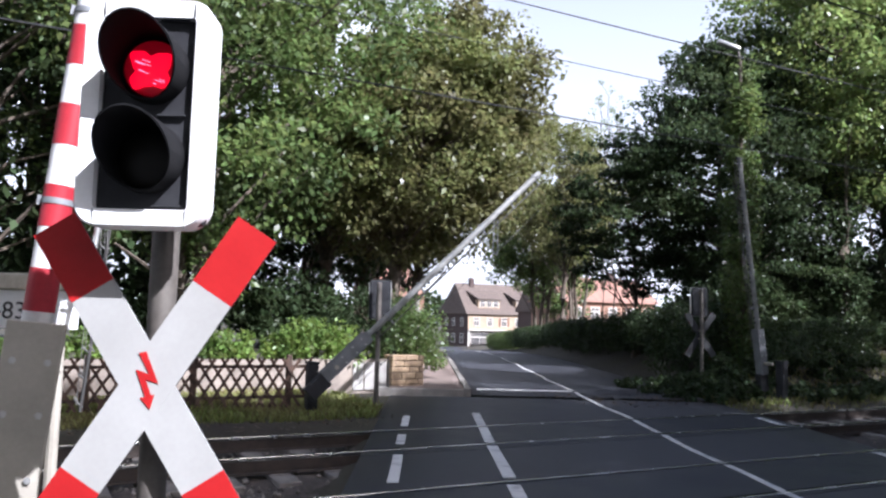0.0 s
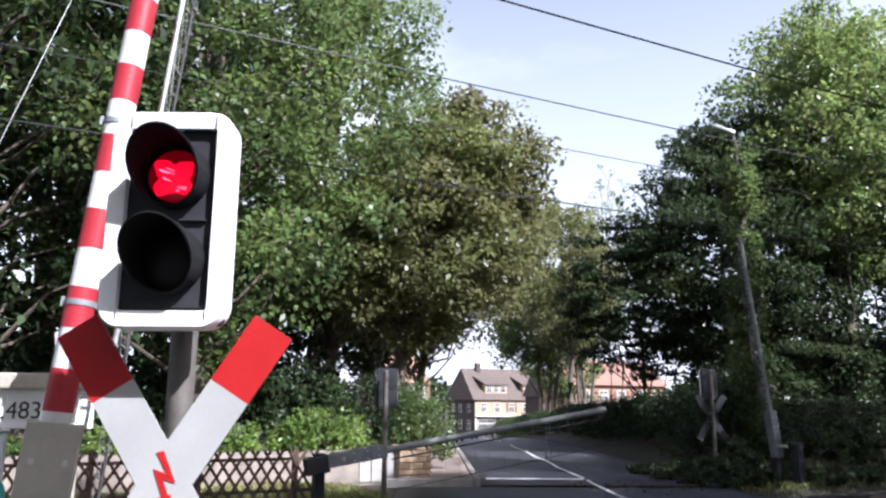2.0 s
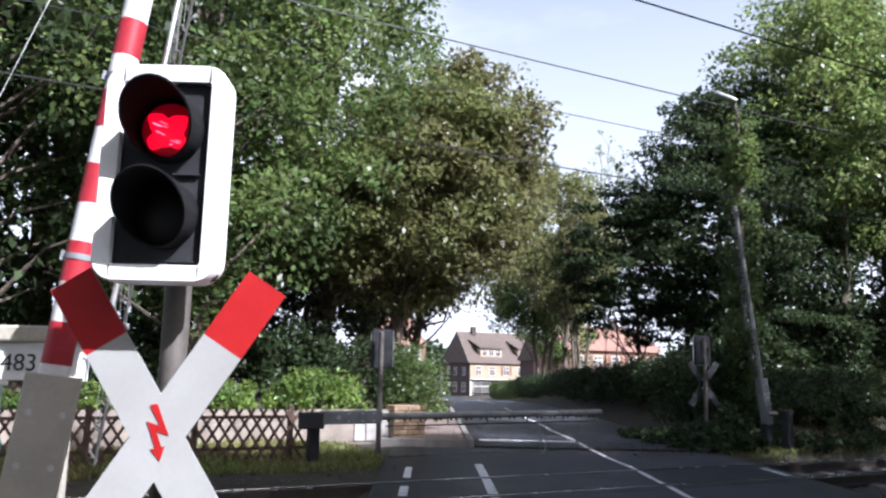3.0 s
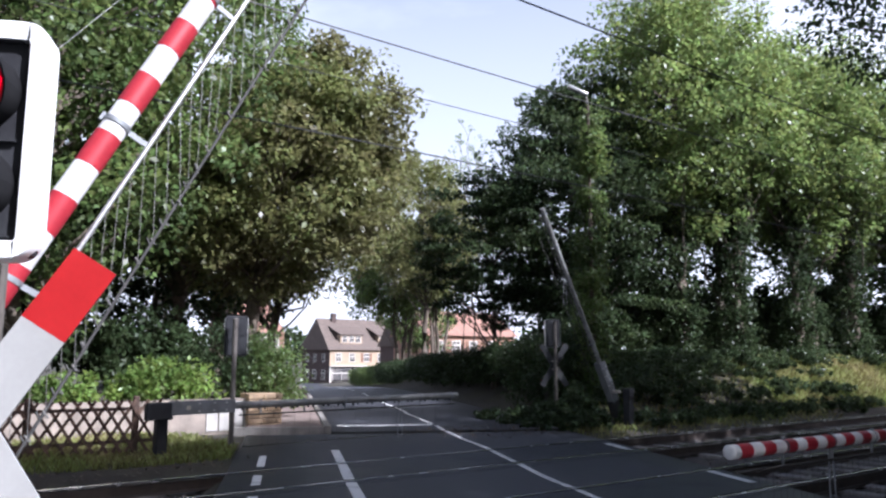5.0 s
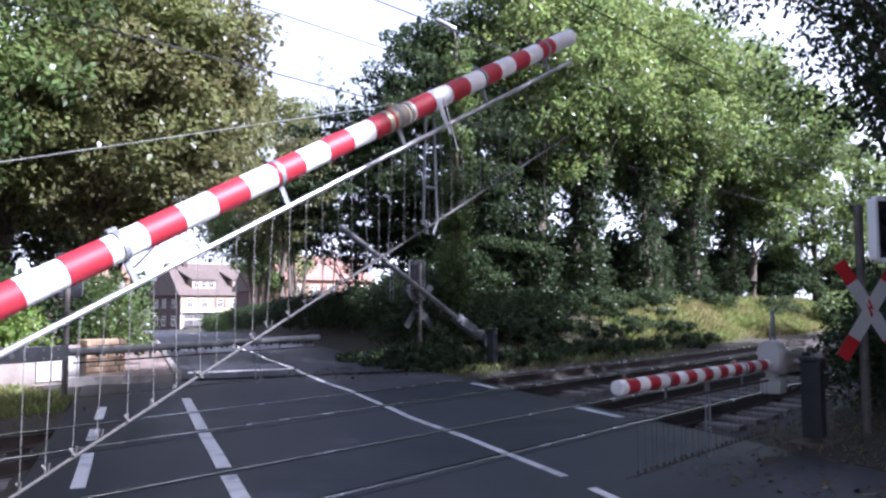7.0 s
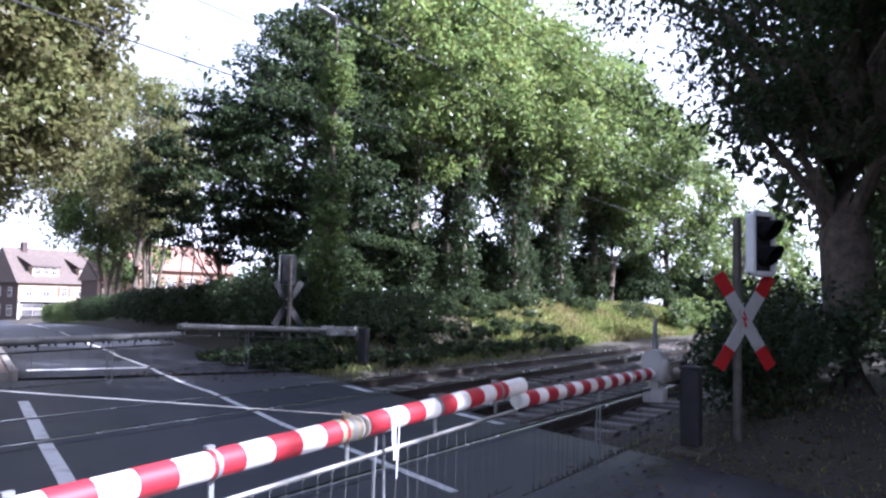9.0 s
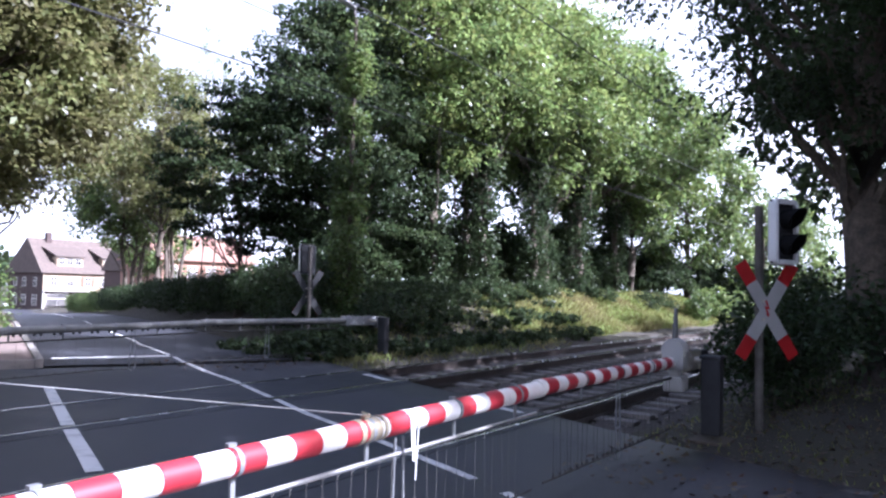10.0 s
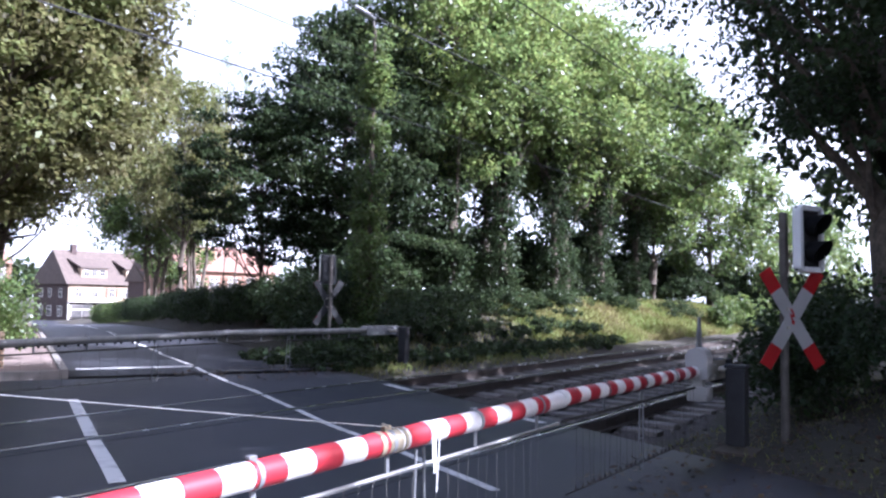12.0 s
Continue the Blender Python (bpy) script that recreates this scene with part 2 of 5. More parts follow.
def from_arrays(name, verts, faces, material, parent=None, label="", smooth=False):
    """A mesh from numpy arrays; faces all of one length."""
    me = bpy.data.meshes.new(name)
    k = faces.shape[1]
    me.vertices.add(len(verts)), me.loops.add(faces.size), me.polygons.add(len(faces))
    me.vertices.foreach_set("co", np.ascontiguousarray(verts, dtype=np.float32).ravel())
    me.loops.foreach_set("vertex_index", np.ascontiguousarray(faces, dtype=np.int32).ravel())
    me.polygons.foreach_set("loop_start", np.arange(0, faces.size, k, dtype=np.int32))
    me.update(calc_edges=True)
    me.materials.append(material)
    if smooth:
        me.shade_smooth()
    ob = new(name, me)
    ob.parent = parent
    return tagged(ob, label)


# ---- the plan: the road runs along U, S counts metres to its right ----
U, NRM = Vector((0.443, 0.8965)), Vector((0.8965, -0.443))


def at(s, a, z=0.0):
    return Vector((NRM.x * s + U.x * a, NRM.y * s + U.y * a, z))


def s_a(x, y):
    return NRM.x * x + NRM.y * y, U.x * x + U.y * y


def ramp01(v, lo, hi):
    t = np.clip((v - lo) / (hi - lo), 0, 1)
    return t * t * (3 - 2 * t)


def fall(a):
    """The street drops away gently behind the crossing."""
    return -2.55 * ramp01(np.asarray(a, float), 28, 125)


def terrain(x, y):
    x, y = np.asarray(x, float), np.asarray(y, float)
    s, a = s_a(x, y)
    z = fall(a) - 0.06
    off = np.maximum(-0.8 - s, s - 6.1)
    bed = ramp01(y, 2.9, 3.5) * (1 - ramp01(y, 9.9, 10.6)) * ramp01(off, -0.1, 0.25)
    z = z - 0.2 * bed
    bank = ramp01(np.minimum(s - 6.5, (y - 10.9) * 0.8), 0, 3.4) * ramp01(y, 10.9, 12)
    z = z + 1.5 * bank * (1 - 0.6 * ramp01(a, 40, 70))
    z = z + 0.6 * ramp01(y, 15.2, 15.5) * ramp01(-0.9 - s, 0, 0.4) * (1 - ramp01(a, 30, 45))
    z = z + 0.05 * np.sin(x * 1.3 + 0.5 * np.sin(y * 0.9)) * np.sin(y * 1.1 + 1) * ramp01(off, 0.4, 1.5)
    z = z + 0.35 * ramp01(s - 5.8, 0.3, 4.0) * (1 - ramp01(y, 1.0, 2.8))
    return z


def grid(name, xs, ys, f, material, label=""):
    X, Y = np.meshgrid(xs, ys)
    V = np.stack([X.ravel(), Y.ravel(), f(X, Y).ravel()], 1)
    i = np.arange(len(xs) * len(ys)).reshape(len(ys), len(xs))
    F = np.stack([i[:-1, :-1].ravel(), i[:-1, 1:].ravel(), i[1:, 1:].ravel(), i[1:, :-1].ravel()], 1)
    return from_arrays(name, V, F, material, None, label, True)


def spread(lo, mid0, mid1, hi, step, k=1.16):
    m = list(np.arange(mid0, mid1 + 1e-6, step))
    d, v = step, mid1
    while v < hi:
        d *= k
        v += d
        m.append(min(v, hi))
    d, v = step, mid0
    while v > lo:
        d *= k
        v -= d
        m.insert(0, max(v, lo))
    return np.array(m)


tagged(grid("ground", spread(-900, -12, 48, 900, 0.4), spread(-900, -6, 34, 900, 0.4), terrain, GRASS_GROUND), "rough grassy ground with bare earth beside a railway", "ground", kind="structure")


def road_sheet(name, s0, s1, a0, a1, top, thick, material, da=1.0, label="", category="road", parent=None, lift=0.0):
    aa = np.arange(a0, a1 + da * 0.5, da)
    ss = np.linspace(s0, s1, 9)
    V, F = [], []
    for a in aa:
        for s in ss:
            V.append((*at(s, a).xy, float(fall(a)) + top + lift))
    n, k = len(aa), len(ss)
    base = len(V)
    for a in aa:
        for s in (s0, s1):
            V.append((*at(s, a).xy, float(fall(a)) + top - thick))
    for i in range(n - 1):
        for j in range(k - 1):
            F.append((i * k + j, i * k + j + 1, (i + 1) * k + j + 1, (i + 1) * k + j))
        F.append((i * k, (i + 1) * k, base + 2 * i + 2, base + 2 * i))
        F.append((i * k + k - 1, base + 2 * i + 1, base + 2 * i + 3, (i + 1) * k + k - 1))
    ob = from_arrays(name, np.array(V), np.array(F), material, parent, "", False)
    return tagged(ob, label, category, kind="structure")


road_sheet("road", -0.68, 5.95, -45, 15.4, 0.0, 0.32, ASPHALT, 1.0, "worn grey asphalt road over a level crossing")
road_sheet("road_beyond", 0.98, 6.0, 15.4, 134, 0.0, 0.2, ASPHALT, 2.0, "worn grey asphalt street beyond the crossing")
# side street in front of the far shop
_sx = np.linspace(20, 160, 40)
grid("side_street", _sx, np.linspace(103.5, 110.5, 5), lambda X, Y: np.full(X.shape, -2.5) + 0.0 * X, ASPHALT, "grey asphalt side street")
tagged(bpy.data.objects["side_street"], category="road", kind="structure")


def skew_patch(name, y0, y1, s0, s1, z, material):
    """A slab between two lines along the track and two along the road."""
    def p(s, y):
        a = (y - NRM.y * s) / U.y
        return at(s, a, z)
    bm = bmesh.new()
    vs = [bm.verts.new(p(*q)) for q in ((s0, y0), (s1, y0), (s1, y1), (s0, y1))]
    f = bm.faces.new(vs)
    r = bmesh.ops.extrude_face_region(bm, geom=[f])
    bmesh.ops.translate(bm, vec=(0, 0, -0.05), verts=[v for v in r["geom"] if isinstance(v, bmesh.types.BMVert)])
    bmesh.ops.recalc_face_normals(bm, faces=bm.faces)
    return tagged(to_object(name, bm, material), "dark newer asphalt strip along the rails", "asphalt patch", kind="structure")


R1, R2, R3, R4 = 9.06, 7.6, 5.55, 4.2
skew_patch("asphalt_patch", 7.33, R1 + 0.02, -0.68, 5.95, 0.005, ASPHALT_NEW)
skew_patch("asphalt_patch", 4.08, R3 + 0.02, -0.68, 5.95, 0.005, ASPHALT_NEW)


def marking(name, s0, s1, a0, a1, label, z=0.009, wave=0.0):
    bm = bmesh.new()
    n = max(1, int((a1 - a0) / 0.4))
    for i in range(n):
        q0, q1 = a0 + (a1 - a0) * i / n, a0 + (a1 - a0) * (i + 1) / n
        wob = lambda a: wave * (0.03 * math.sin(a * 1.15 + 0.6) + 0.012 * math.sin(a * 2.7))
        vs = [bm.verts.new(at(s + wob(a), a, float(fall(a)) + z)) for s, a in ((s0, q0), (s1, q0), (s1, q1), (s0, q1))]
        f = bm.faces.new(vs)
        r = bmesh.ops.extrude_face_region(bm, geom=[f])
        bmesh.ops.translate(bm, vec=(0, 0, -0.006), verts=[v for v in r["geom"] if isinstance(v, bmesh.types.BMVert)])
    bmesh.ops.recalc_face_normals(bm, faces=bm.faces)
    return tagged(to_object(name, bm, PAINT), label, "road marking", kind="structure")


def a_of(s, y):
    return (y - NRM.y * s) / U.y


# footpath line, road edge line, centre line and the right edge, broken at the rails
for s, spans, w in ((-0.26, ((1.0, 3.85), (4.4, 5.2), (5.9, 7.25), (7.95, 8.65), (9.4, 10.5)), 0.11),
                    (0.87, ((1.0, 3.9), (4.3, 5.4), (5.7, 7.45), (7.7, 8.95), (9.15, 10.5)), 0.13),
                    (3.38, ((1.2, 2.9), (3.3, 5.45), (5.62, 7.5), (7.68, 9.0), (9.12, 13.4), (13.8, 29), (33, 45)), 0.08),
                    (5.72, ((4.55, 5.45), (7.72, 8.6)), 0.12)):
    for y0, y1 in spans:
        marking("road_line", s - w / 2, s + w / 2, a_of(s, y0), a_of(s, y1), "worn white road line on asphalt", wave=1.0 if s == 3.38 else 0.15)
marking("stop_line", 1.2, 3.36, 16.7, 17.0, "white stop line across one lane")


# ---- railway ----
def rails_and_sleepers(name, ya, yb, label):
    t = empty(name, pose(0, (ya + yb) / 2, 0), label, "railway track", "railway tracks", "structure")
    w = abs(yb - ya)
    for sgn in (-1, 1):
        y = sgn * w / 2
        bm = bmesh.new()
        for x0, x1 in ((-60, 130),):
            box(bm, ((x0 + x1) / 2, y, -0.006), (x1 - x0, 0.05, 0.034), bevel=0.006)
        part("rail_head", bm, RAIL_TOP, t, "rail head worn bright")
        # flat black strip in place of the shade inside the flange groove
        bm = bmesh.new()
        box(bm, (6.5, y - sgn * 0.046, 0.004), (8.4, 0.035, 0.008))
        part("groove_shade_strip", bm, HOOD, t, "black strip for the shade in the flange groove beside the rail")
        bm = bmesh.new()
        box(bm, (35, y, -0.095), (190, 0.024, 0.12))
        box(bm, (35, y, -0.158), (190, 0.14, 0.018))
        part("rail_web", bm, RUST, t, "rusty brown rail web and foot")
    bm = bmesh.new()
    box(bm, (0, 0, -0.24), (0.25, 2.5, 0.14), bevel=0.015)
    box(bm, (0, -w / 2, -0.166), (0.2, 0.3, 0.012))
    box(bm, (0, w / 2, -0.166), (0.2, 0.3, 0.012))
    first = None
    xs = [x for x in np.arange(-24, 76, 0.62)]
    for x in xs:
        ym = (ya + yb) / 2
        s = s_a(x, ym)[0]
        if -1.2 < s < 6.5:
            continue
        if first is None:
            first = part("sleeper", bm, SLEEPER, t)
            first.location = (x, 0, 0)
        else:
            again("sleeper", first, t, pose(x, random.uniform(-0.02, 0.02), random.uniform(-0.008, 0.004), 0, 0, random.uniform(-0.8, 0.8)))
    return t


rails_and_sleepers("track_far", R1, R2, "electrified railway track on ballast with light sleepers")
rails_and_sleepers("track_near", R3, R4, "second railway track on ballast, nearer the booms")


def ballast_bed(x0, x1):
    rng = np.random.default_rng(3)
    def f(X, Y):
        z = -0.235 + 0.04 * np.exp(-((Y - 8.3) / 0.9) ** 2) + 0.05 * np.exp(-((Y - 4.9) / 0.9) ** 2) - 0.16 * ramp01(np.abs(Y - 6.6), 3.2, 4.0)
        return z + rng.normal(0, 0.012, X.shape)
    ob = grid("ballast_bed", np.arange(x0, x1, 0.26), np.arange(2.75, 10.6, 0.17), f, BALLAST)
    V = np.empty(len(ob.data.vertices) * 3, np.float32)
    ob.data.vertices.foreach_get("co", V)
    V = V.reshape(-1, 3)
    s, _ = s_a(V[:, 0], V[:, 1])
    inside = (s > -0.66) & (s < 5.93)
    V[inside, 2] = -0.31
    ob.data.vertices.foreach_set("co", V.ravel())
    return tagged(ob, "dark brown ballast of broken stone between the rails", "ballast", kind="structure")


ballast_bed(-24, 78)


def stones(n=6500):
    """Loose broken stones over the ballast, each a small uneven tetrahedral lump."""
    rng = np.random.default_rng(8)
    x = np.concatenate([rng.uniform(-6, 4.5, n // 2), rng.uniform(8, 34, n // 2)])
    y = rng.uniform(3.1, 10.1, n)
    s, _ = s_a(x, y)
    k = ((s < -0.75) | (s > 6.05))
    x, y = x[k], y[k]
    m = len(x)
    z = -0.235 + 0.04 * np.exp(-((y - 8.3) / 0.9) ** 2) + 0.05 * np.exp(-((y - 4.9) / 0.9) ** 2)
    base = np.array([(1, 0, 0), (-1, 0, 0), (0, 1, 0), (0, -1, 0), (0, 0, 1), (0, 0, -1)], float)
    tri = np.array([(0, 2, 4), (2, 1, 4), (1, 3, 4), (3, 0, 4), (2, 0, 5), (1, 2, 5), (3, 1, 5), (0, 3, 5)])
    V = base[None] * rng.uniform(0.016, 0.04, (m, 1, 1)) * rng.uniform(0.6, 1.3, (m, 6, 3))
    V = V + np.stack([x, y, z + 0.012], 1)[:, None]
    F = tri[None] + 6 * np.arange(m)[:, None, None]
    return tagged(from_arrays("ballast_stones", V.reshape(-1, 3), F.reshape(-1, 3), STONES), "loose broken ballast stones, grey and brown", "gravel", kind="stuff")


stones()


# ---- barriers ----
def ring(bm, r, x0, x1, n=20):
    rod(bm, (x0, 0, 0), (x1, 0, 0), r, n=n)


SKIRT = 0.51
moving = []


def barrier(name, pivot, turn, length, rows, label, striped, root=0.72, legs_at=3.97, gap=0.105, arm=True, stripe0=0.475):
    """A half barrier: fixed machine, and a boom with a hanging wire skirt, keyed on its pivot."""
    thing = empty(name, pose(*pivot, 0, 0, turn), label, "level crossing barrier", "half barriers")
    bm = bmesh.new()
    ring(bm, 0.057, root - 0.1, length, 24)
    boom = part("boom", bm, WHITE_BOOM if striped else GREY_BOOM, thing, "tapering tubular boom" if striped else "faded grey-white tubular boom", True)
    if striped:
        bm = bmesh.new()
        ring(bm, 0.0585, 0, 0.17, 24)
        first = None
        r = stripe0
        while r + 0.17 < length + 0.05:
            if r > root - 0.25:
                if first is None:
                    first = part("stripe", bm, RED_BOOM, boom, "red painted band", True)
                    first.location = (r, 0, 0)
                else:
                    again("stripe", first, boom, pose(r, 0, 0))
            r += 0.335
    bm = bmesh.new()
    bmesh.ops.create_uvsphere(bm, u_segments=20, v_segments=10, radius=0.057, matrix=pose(length, 0, 0) @ Matrix.Diagonal((0.35, 1, 1, 1)))
    part("end_cap", bm, WHITE_BOOM if striped else GREY_BOOM, boom, "", True)
    # root bracket of folded sheet with bolts
    bm = bmesh.new()
    for sy in (-1, 1):
        box(bm, (root / 2 - 0.1, sy * 0.085, 0), (root + 0.3, 0.012, 0.2), bevel=0.004)
    box(bm, (root / 2 - 0.1, 0, -0.1), (root + 0.3, 0.17, 0.012))
    part("root_bracket", bm, GALV if striped else GREY, boom, "bolted sheet steel root bracket")
    bm = bmesh.new()
    rod(bm, (0, -0.006, 0), (0, 0.008, 0), 0.014, n=6)
    bolt = None
    for x in (0.18, 0.42, 0.62):
        for z in (-0.06, 0.06):
            for sy in (-1, 1):
                if x < root:
                    if bolt is None:
                        bolt = part("bolt", bm, ALU, boom, "bright hexagon bolt")
                        bolt.location = (x, sy * 0.097, z)
                    else:
                        again("bolt", bolt, boom, pose(x, sy * 0.097, z))
    if bolt is None:
        bm.free()
    # counterweight behind the pivot
    bm = bmesh.new()
    box(bm, (-0.42, 0, -0.04), (0.4, 0.15, 0.26), bevel=0.02)
    part("counterweight", bm, DARK, boom, "dark cast counterweight")
    # clamps and hangers
    bm = bmesh.new()
    ring(bm, 0.062, -0.012, 0.012, 20)
    box(bm, (0, 0, -0.105), (0.025, 0.012, 0.1))
    box(bm, (0, 0.012, 0.068), (0.04, 0.026, 0.014))
    clamp = None
    for r in (1.25, 2.05, 2.85, 3.70, 4.5, 5.25):
        if r < length - 0.1:
            if clamp is None:
                clamp = part("clamp", bm, GREY, boom, "dull metal pipe clamp", True)
                clamp.location = (r, 0, 0)
            else:
                again("clamp", clamp, boom, pose(r, 0, 0))
    bm = bmesh.new()
    rod(bm, (root + 0.15, 0, -0.16), (length - 0.06, 0, -0.16), 0.0125, n=10)
    part("skirt_rail", bm, ALU if striped and arm else DULL, boom, "bare aluminium tube under the boom", True)
    # hanging rods stay upright while the boom turns
    bm = bmesh.new()
    rod(bm, (0, 0, 0), (0, 0, -SKIRT), 0.0015 if striped else 0.0014, n=5)
    rod(bm, (-0.011, 0, -0.006), (0.011, 0, -0.02), 0.004, n=5)
    rod(bm, (-0.011, 0, -SKIRT + 0.03), (0.011, 0, -SKIRT), 0.004, n=5)
    first = None
    hang = []
    n = int((length - 0.2 - root - 0.2) / gap)
    for i in range(n):
        x = root + 0.25 + i * gap
        if first is None:
            first = o = part("hanger_rod", bm, WIRE if striped and arm else DULL, boom, "thin wire hanger")
        else:
            o = again("hanger_rod", first, boom)
        hang.append((o, x))
    bm = bmesh.new()
    rod(bm, (root + 0.22, 0, 0), (length - 0.12, 0, 0), 0.007, n=8)
    for i in range(n):
        x = root + 0.25 + i * gap
        rod(bm, (x - 0.012, 0, -0.008), (x + 0.016, 0, 0.03), 0.005, n=5)
    low = part("skirt_bottom_rail", bm, DULL, boom, "lower skirt rail with bent hooks")
    bm = bmesh.new()
    for dx in (-0.055, 0.055):
        rod(bm, (dx * 0.6, 0, 0), (dx, 0, -0.58), 0.008, n=8)
    rod(bm, (-0.055, 0, -0.58), (-0.02, 0, -0.66), 0.008, n=8)
    rod(bm, (0.055, 0, -0.58), (0.02, 0, -0.66), 0.008, n=8)
    rod(bm, (-0.05, 0, -0.4), (0.05, 0, -0.4), 0.008, n=6)
    leg = part("support_leg", bm, GREY, boom, "hinged double support leg")
    if arm:
        bm = bmesh.new()
        rod(bm, (0, 0, 0.08), (0, 0, 0.78), 0.02, n=8)
        part("stay_arm", bm, GALV, boom, "short steel stay arm")
        bm = bmesh.new()
        rod(bm, (0, 0, 0.77), (3.76, 0, 0.062), 0.0018, n=5)
        part("stay_wire", bm, ALU, boom, "thin taut stay wire")
    if not striped:
        bm = bmesh.new()
        rod(bm, (0, 0, -0.045), (0, 0, -0.085), 0.02, n=8)
        knob = None
        r = root + 0.2
        while r < length - 0.1:
            for d in (0.0, 0.1):
                if knob is None:
                    knob = part("knob", bm, DARK, boom, "dark hanger knob")
                    knob.location = (r + d, 0, 0)
                else:
                    again("knob", knob, boom, pose(r + d, 0, 0))
            r += 0.3
    moving.append((boom, hang, low, leg, legs_at, rows))
    return thing, boom


NL_ROWS = [(0, 84.8), (1, 84.4), (2, 84.3), (2.7, 84.0), (3.2, 82.6), (3.7, 79.2), (4.1, 75.0), (4.5, 69.7), (5, 62.1), (5.5, 54.0), (6, 45.1), (6.5, 35.9), (7, 27.2), (7.5, 19.2), (7.7, 16.3), (8.1, 10.9), (8.5, 6.2), (8.9, 2.6), (9.2, 1.0), (9.4, 0.8), (12, 0.8)]
FL_ROWS = [(0, 42.6), (0.5, 33.3), (1, 24.0), (1.5, 15.6), (2, 8.4), (2.5, 3.0), (2.8, 1.1), (3.1, 0.6), (12, 0.6)]
FR_ROWS = [(0, 82.2), (2, 82.0), (2.7, 81.4), (3.2, 80.0), (3.7, 77.0), (4.1, 73.8), (4.5, 69.4), (5, 62.3), (5.5, 54.6), (6, 45.6), (6.5, 36.5), (7, 28.0), (7.5, 20.2), (7.7, 17.2), (8.1, 11.5), (8.5, 6.7), (8.9, 3.0), (9.3, 0.6), (12, 0.5)]
NR_ROWS = [(0, 42.0), (0.5, 33.0), (1, 24.0), (1.5, 15.6), (2, 8.4), (2.5, 3.0), (2.8, 1.0), (3.1, 0.3), (12, 0.3)]

near_left, boom_nl = barrier("barrier", (-0.47, 2.6, 0.70), 0, 5.62, NL_ROWS, "red and white half barrier with a hanging wire skirt, closing", True)
far_left, _b = barrier("barrier", (3.95, 11.3, 0.73), 0, 5.4, FL_ROWS, "grey-white half barrier seen from its back, with a wire skirt", False, legs_at=4.05, gap=0.3, arm=False)
far_right, _b = barrier("barrier", (13.95, 11.3, 0.76), 180, 4.62, FR_ROWS, "grey-white half barrier at the foot of the ivy bank", False, legs_at=3.0, gap=0.3, arm=False)
near_right, _b = barrier("barrier", (8.72, 2.6, 0.77), 180, 3.62, NR_ROWS, "red and white half barrier, lowered in the shade", True, root=0.35, legs_at=2.05, arm=False, stripe0=0.02)

# white tape knotted round the near boom
bm = bmesh.new()
for dx, L, w in ((0.0, 0.2, 0.02), (0.03, 0.3, 0.008), (-0.02, 0.14, 0.008)):
    box(bm, (4.02 + dx, -0.06, -L / 2), (w, 0.004, L), Matrix.Rotation(dx * 3, 3, "Y"))
ring(bm, 0.0605, 4.0, 4.035, 18)
part("tape", bm, TAPE, boom_nl, "torn strip of white tape")
bm = bmesh.new()
for x0, x1, r in ((3.6, 3.635, 0.0625), (3.66, 3.76, 0.0605), (3.78, 3.8, 0.063)):
    ring(bm, r, x0, x1, 24)
box(bm, (3.69, 0, 0.072), (0.05, 0.03, 0.022), bevel=0.005)
rod(bm, (3.66, -0.045, 0.082), (3.72, 0.045, 0.082), 0.006, n=6)
part("sleeve_joint", bm, BRASS, boom_nl, "tarnished sleeve joint with a wing bolt", True)


def machine_box(thing, dark, drum, mx=-0.28):
    """The fixed machine housing of a barrier, in the barrier's space (pivot at the origin)."""
    h = thing.matrix_basis.translation.z
    bm = bmesh.new()
    box(bm, (mx, 0.3, -h / 2 + 0.02), (0.17, 0.2, h + 0.02), bevel=0.02)
    part("machine_housing", bm, DARK if dark else GREY, thing, "dark steel machine housing")
    bm = bmesh.new()
    box(bm, (mx, 0.3, 0.05), (0.19, 0.22, 0.04), bevel=0.01)
    part("lid", bm, DARK, thing)
    bm = bmesh.new()
    box(bm, (mx, 0.3, -h - 0.08), (0.46, 0.4, 0.1))
    part("footing", bm, MORTAR, thing, "dirty concrete footing")
    bm = bmesh.new()
    rod(bm, (0, -0.12, 0), (0, 0.3, 0), 0.035, n=12)
    part("pivot_shaft", bm, GALV, thing)
    if drum:
        bm = bmesh.new()
        rod(bm, (0.38, 0.02, 0.13), (0.58, 0.02, 0.13), 0.115, n=32)
        box(bm, (0.48, 0.02, 0.03), (0.19, 0.22, 0.2), bevel=0.01)
        box(bm, (0.46, 0.02, -0.22), (0.22, 0.21, 0.15), bevel=0.02)
        box(bm, (0.48, 0.02, -0.1), (0.1, 0.1, 0.12))
        part("drum_cover", bm, WHITE, thing, "white rounded sheet metal cover", True)
        bm = bmesh.new()
        rod(bm, (0.24, -0.08, 0.1), (0.14, -0.08, 0.55), 0.014, n=8)
        rod(bm, (0.05, -0.08, 0.1), (0.11, -0.08, 0.55), 0.014, n=8)
        part("stay", bm, GREY, thing, "thin steel stays")


machine_box(far_left, True, False)
machine_box(far_right, True, False)
machine_box(near_right, True, True, 0.11)


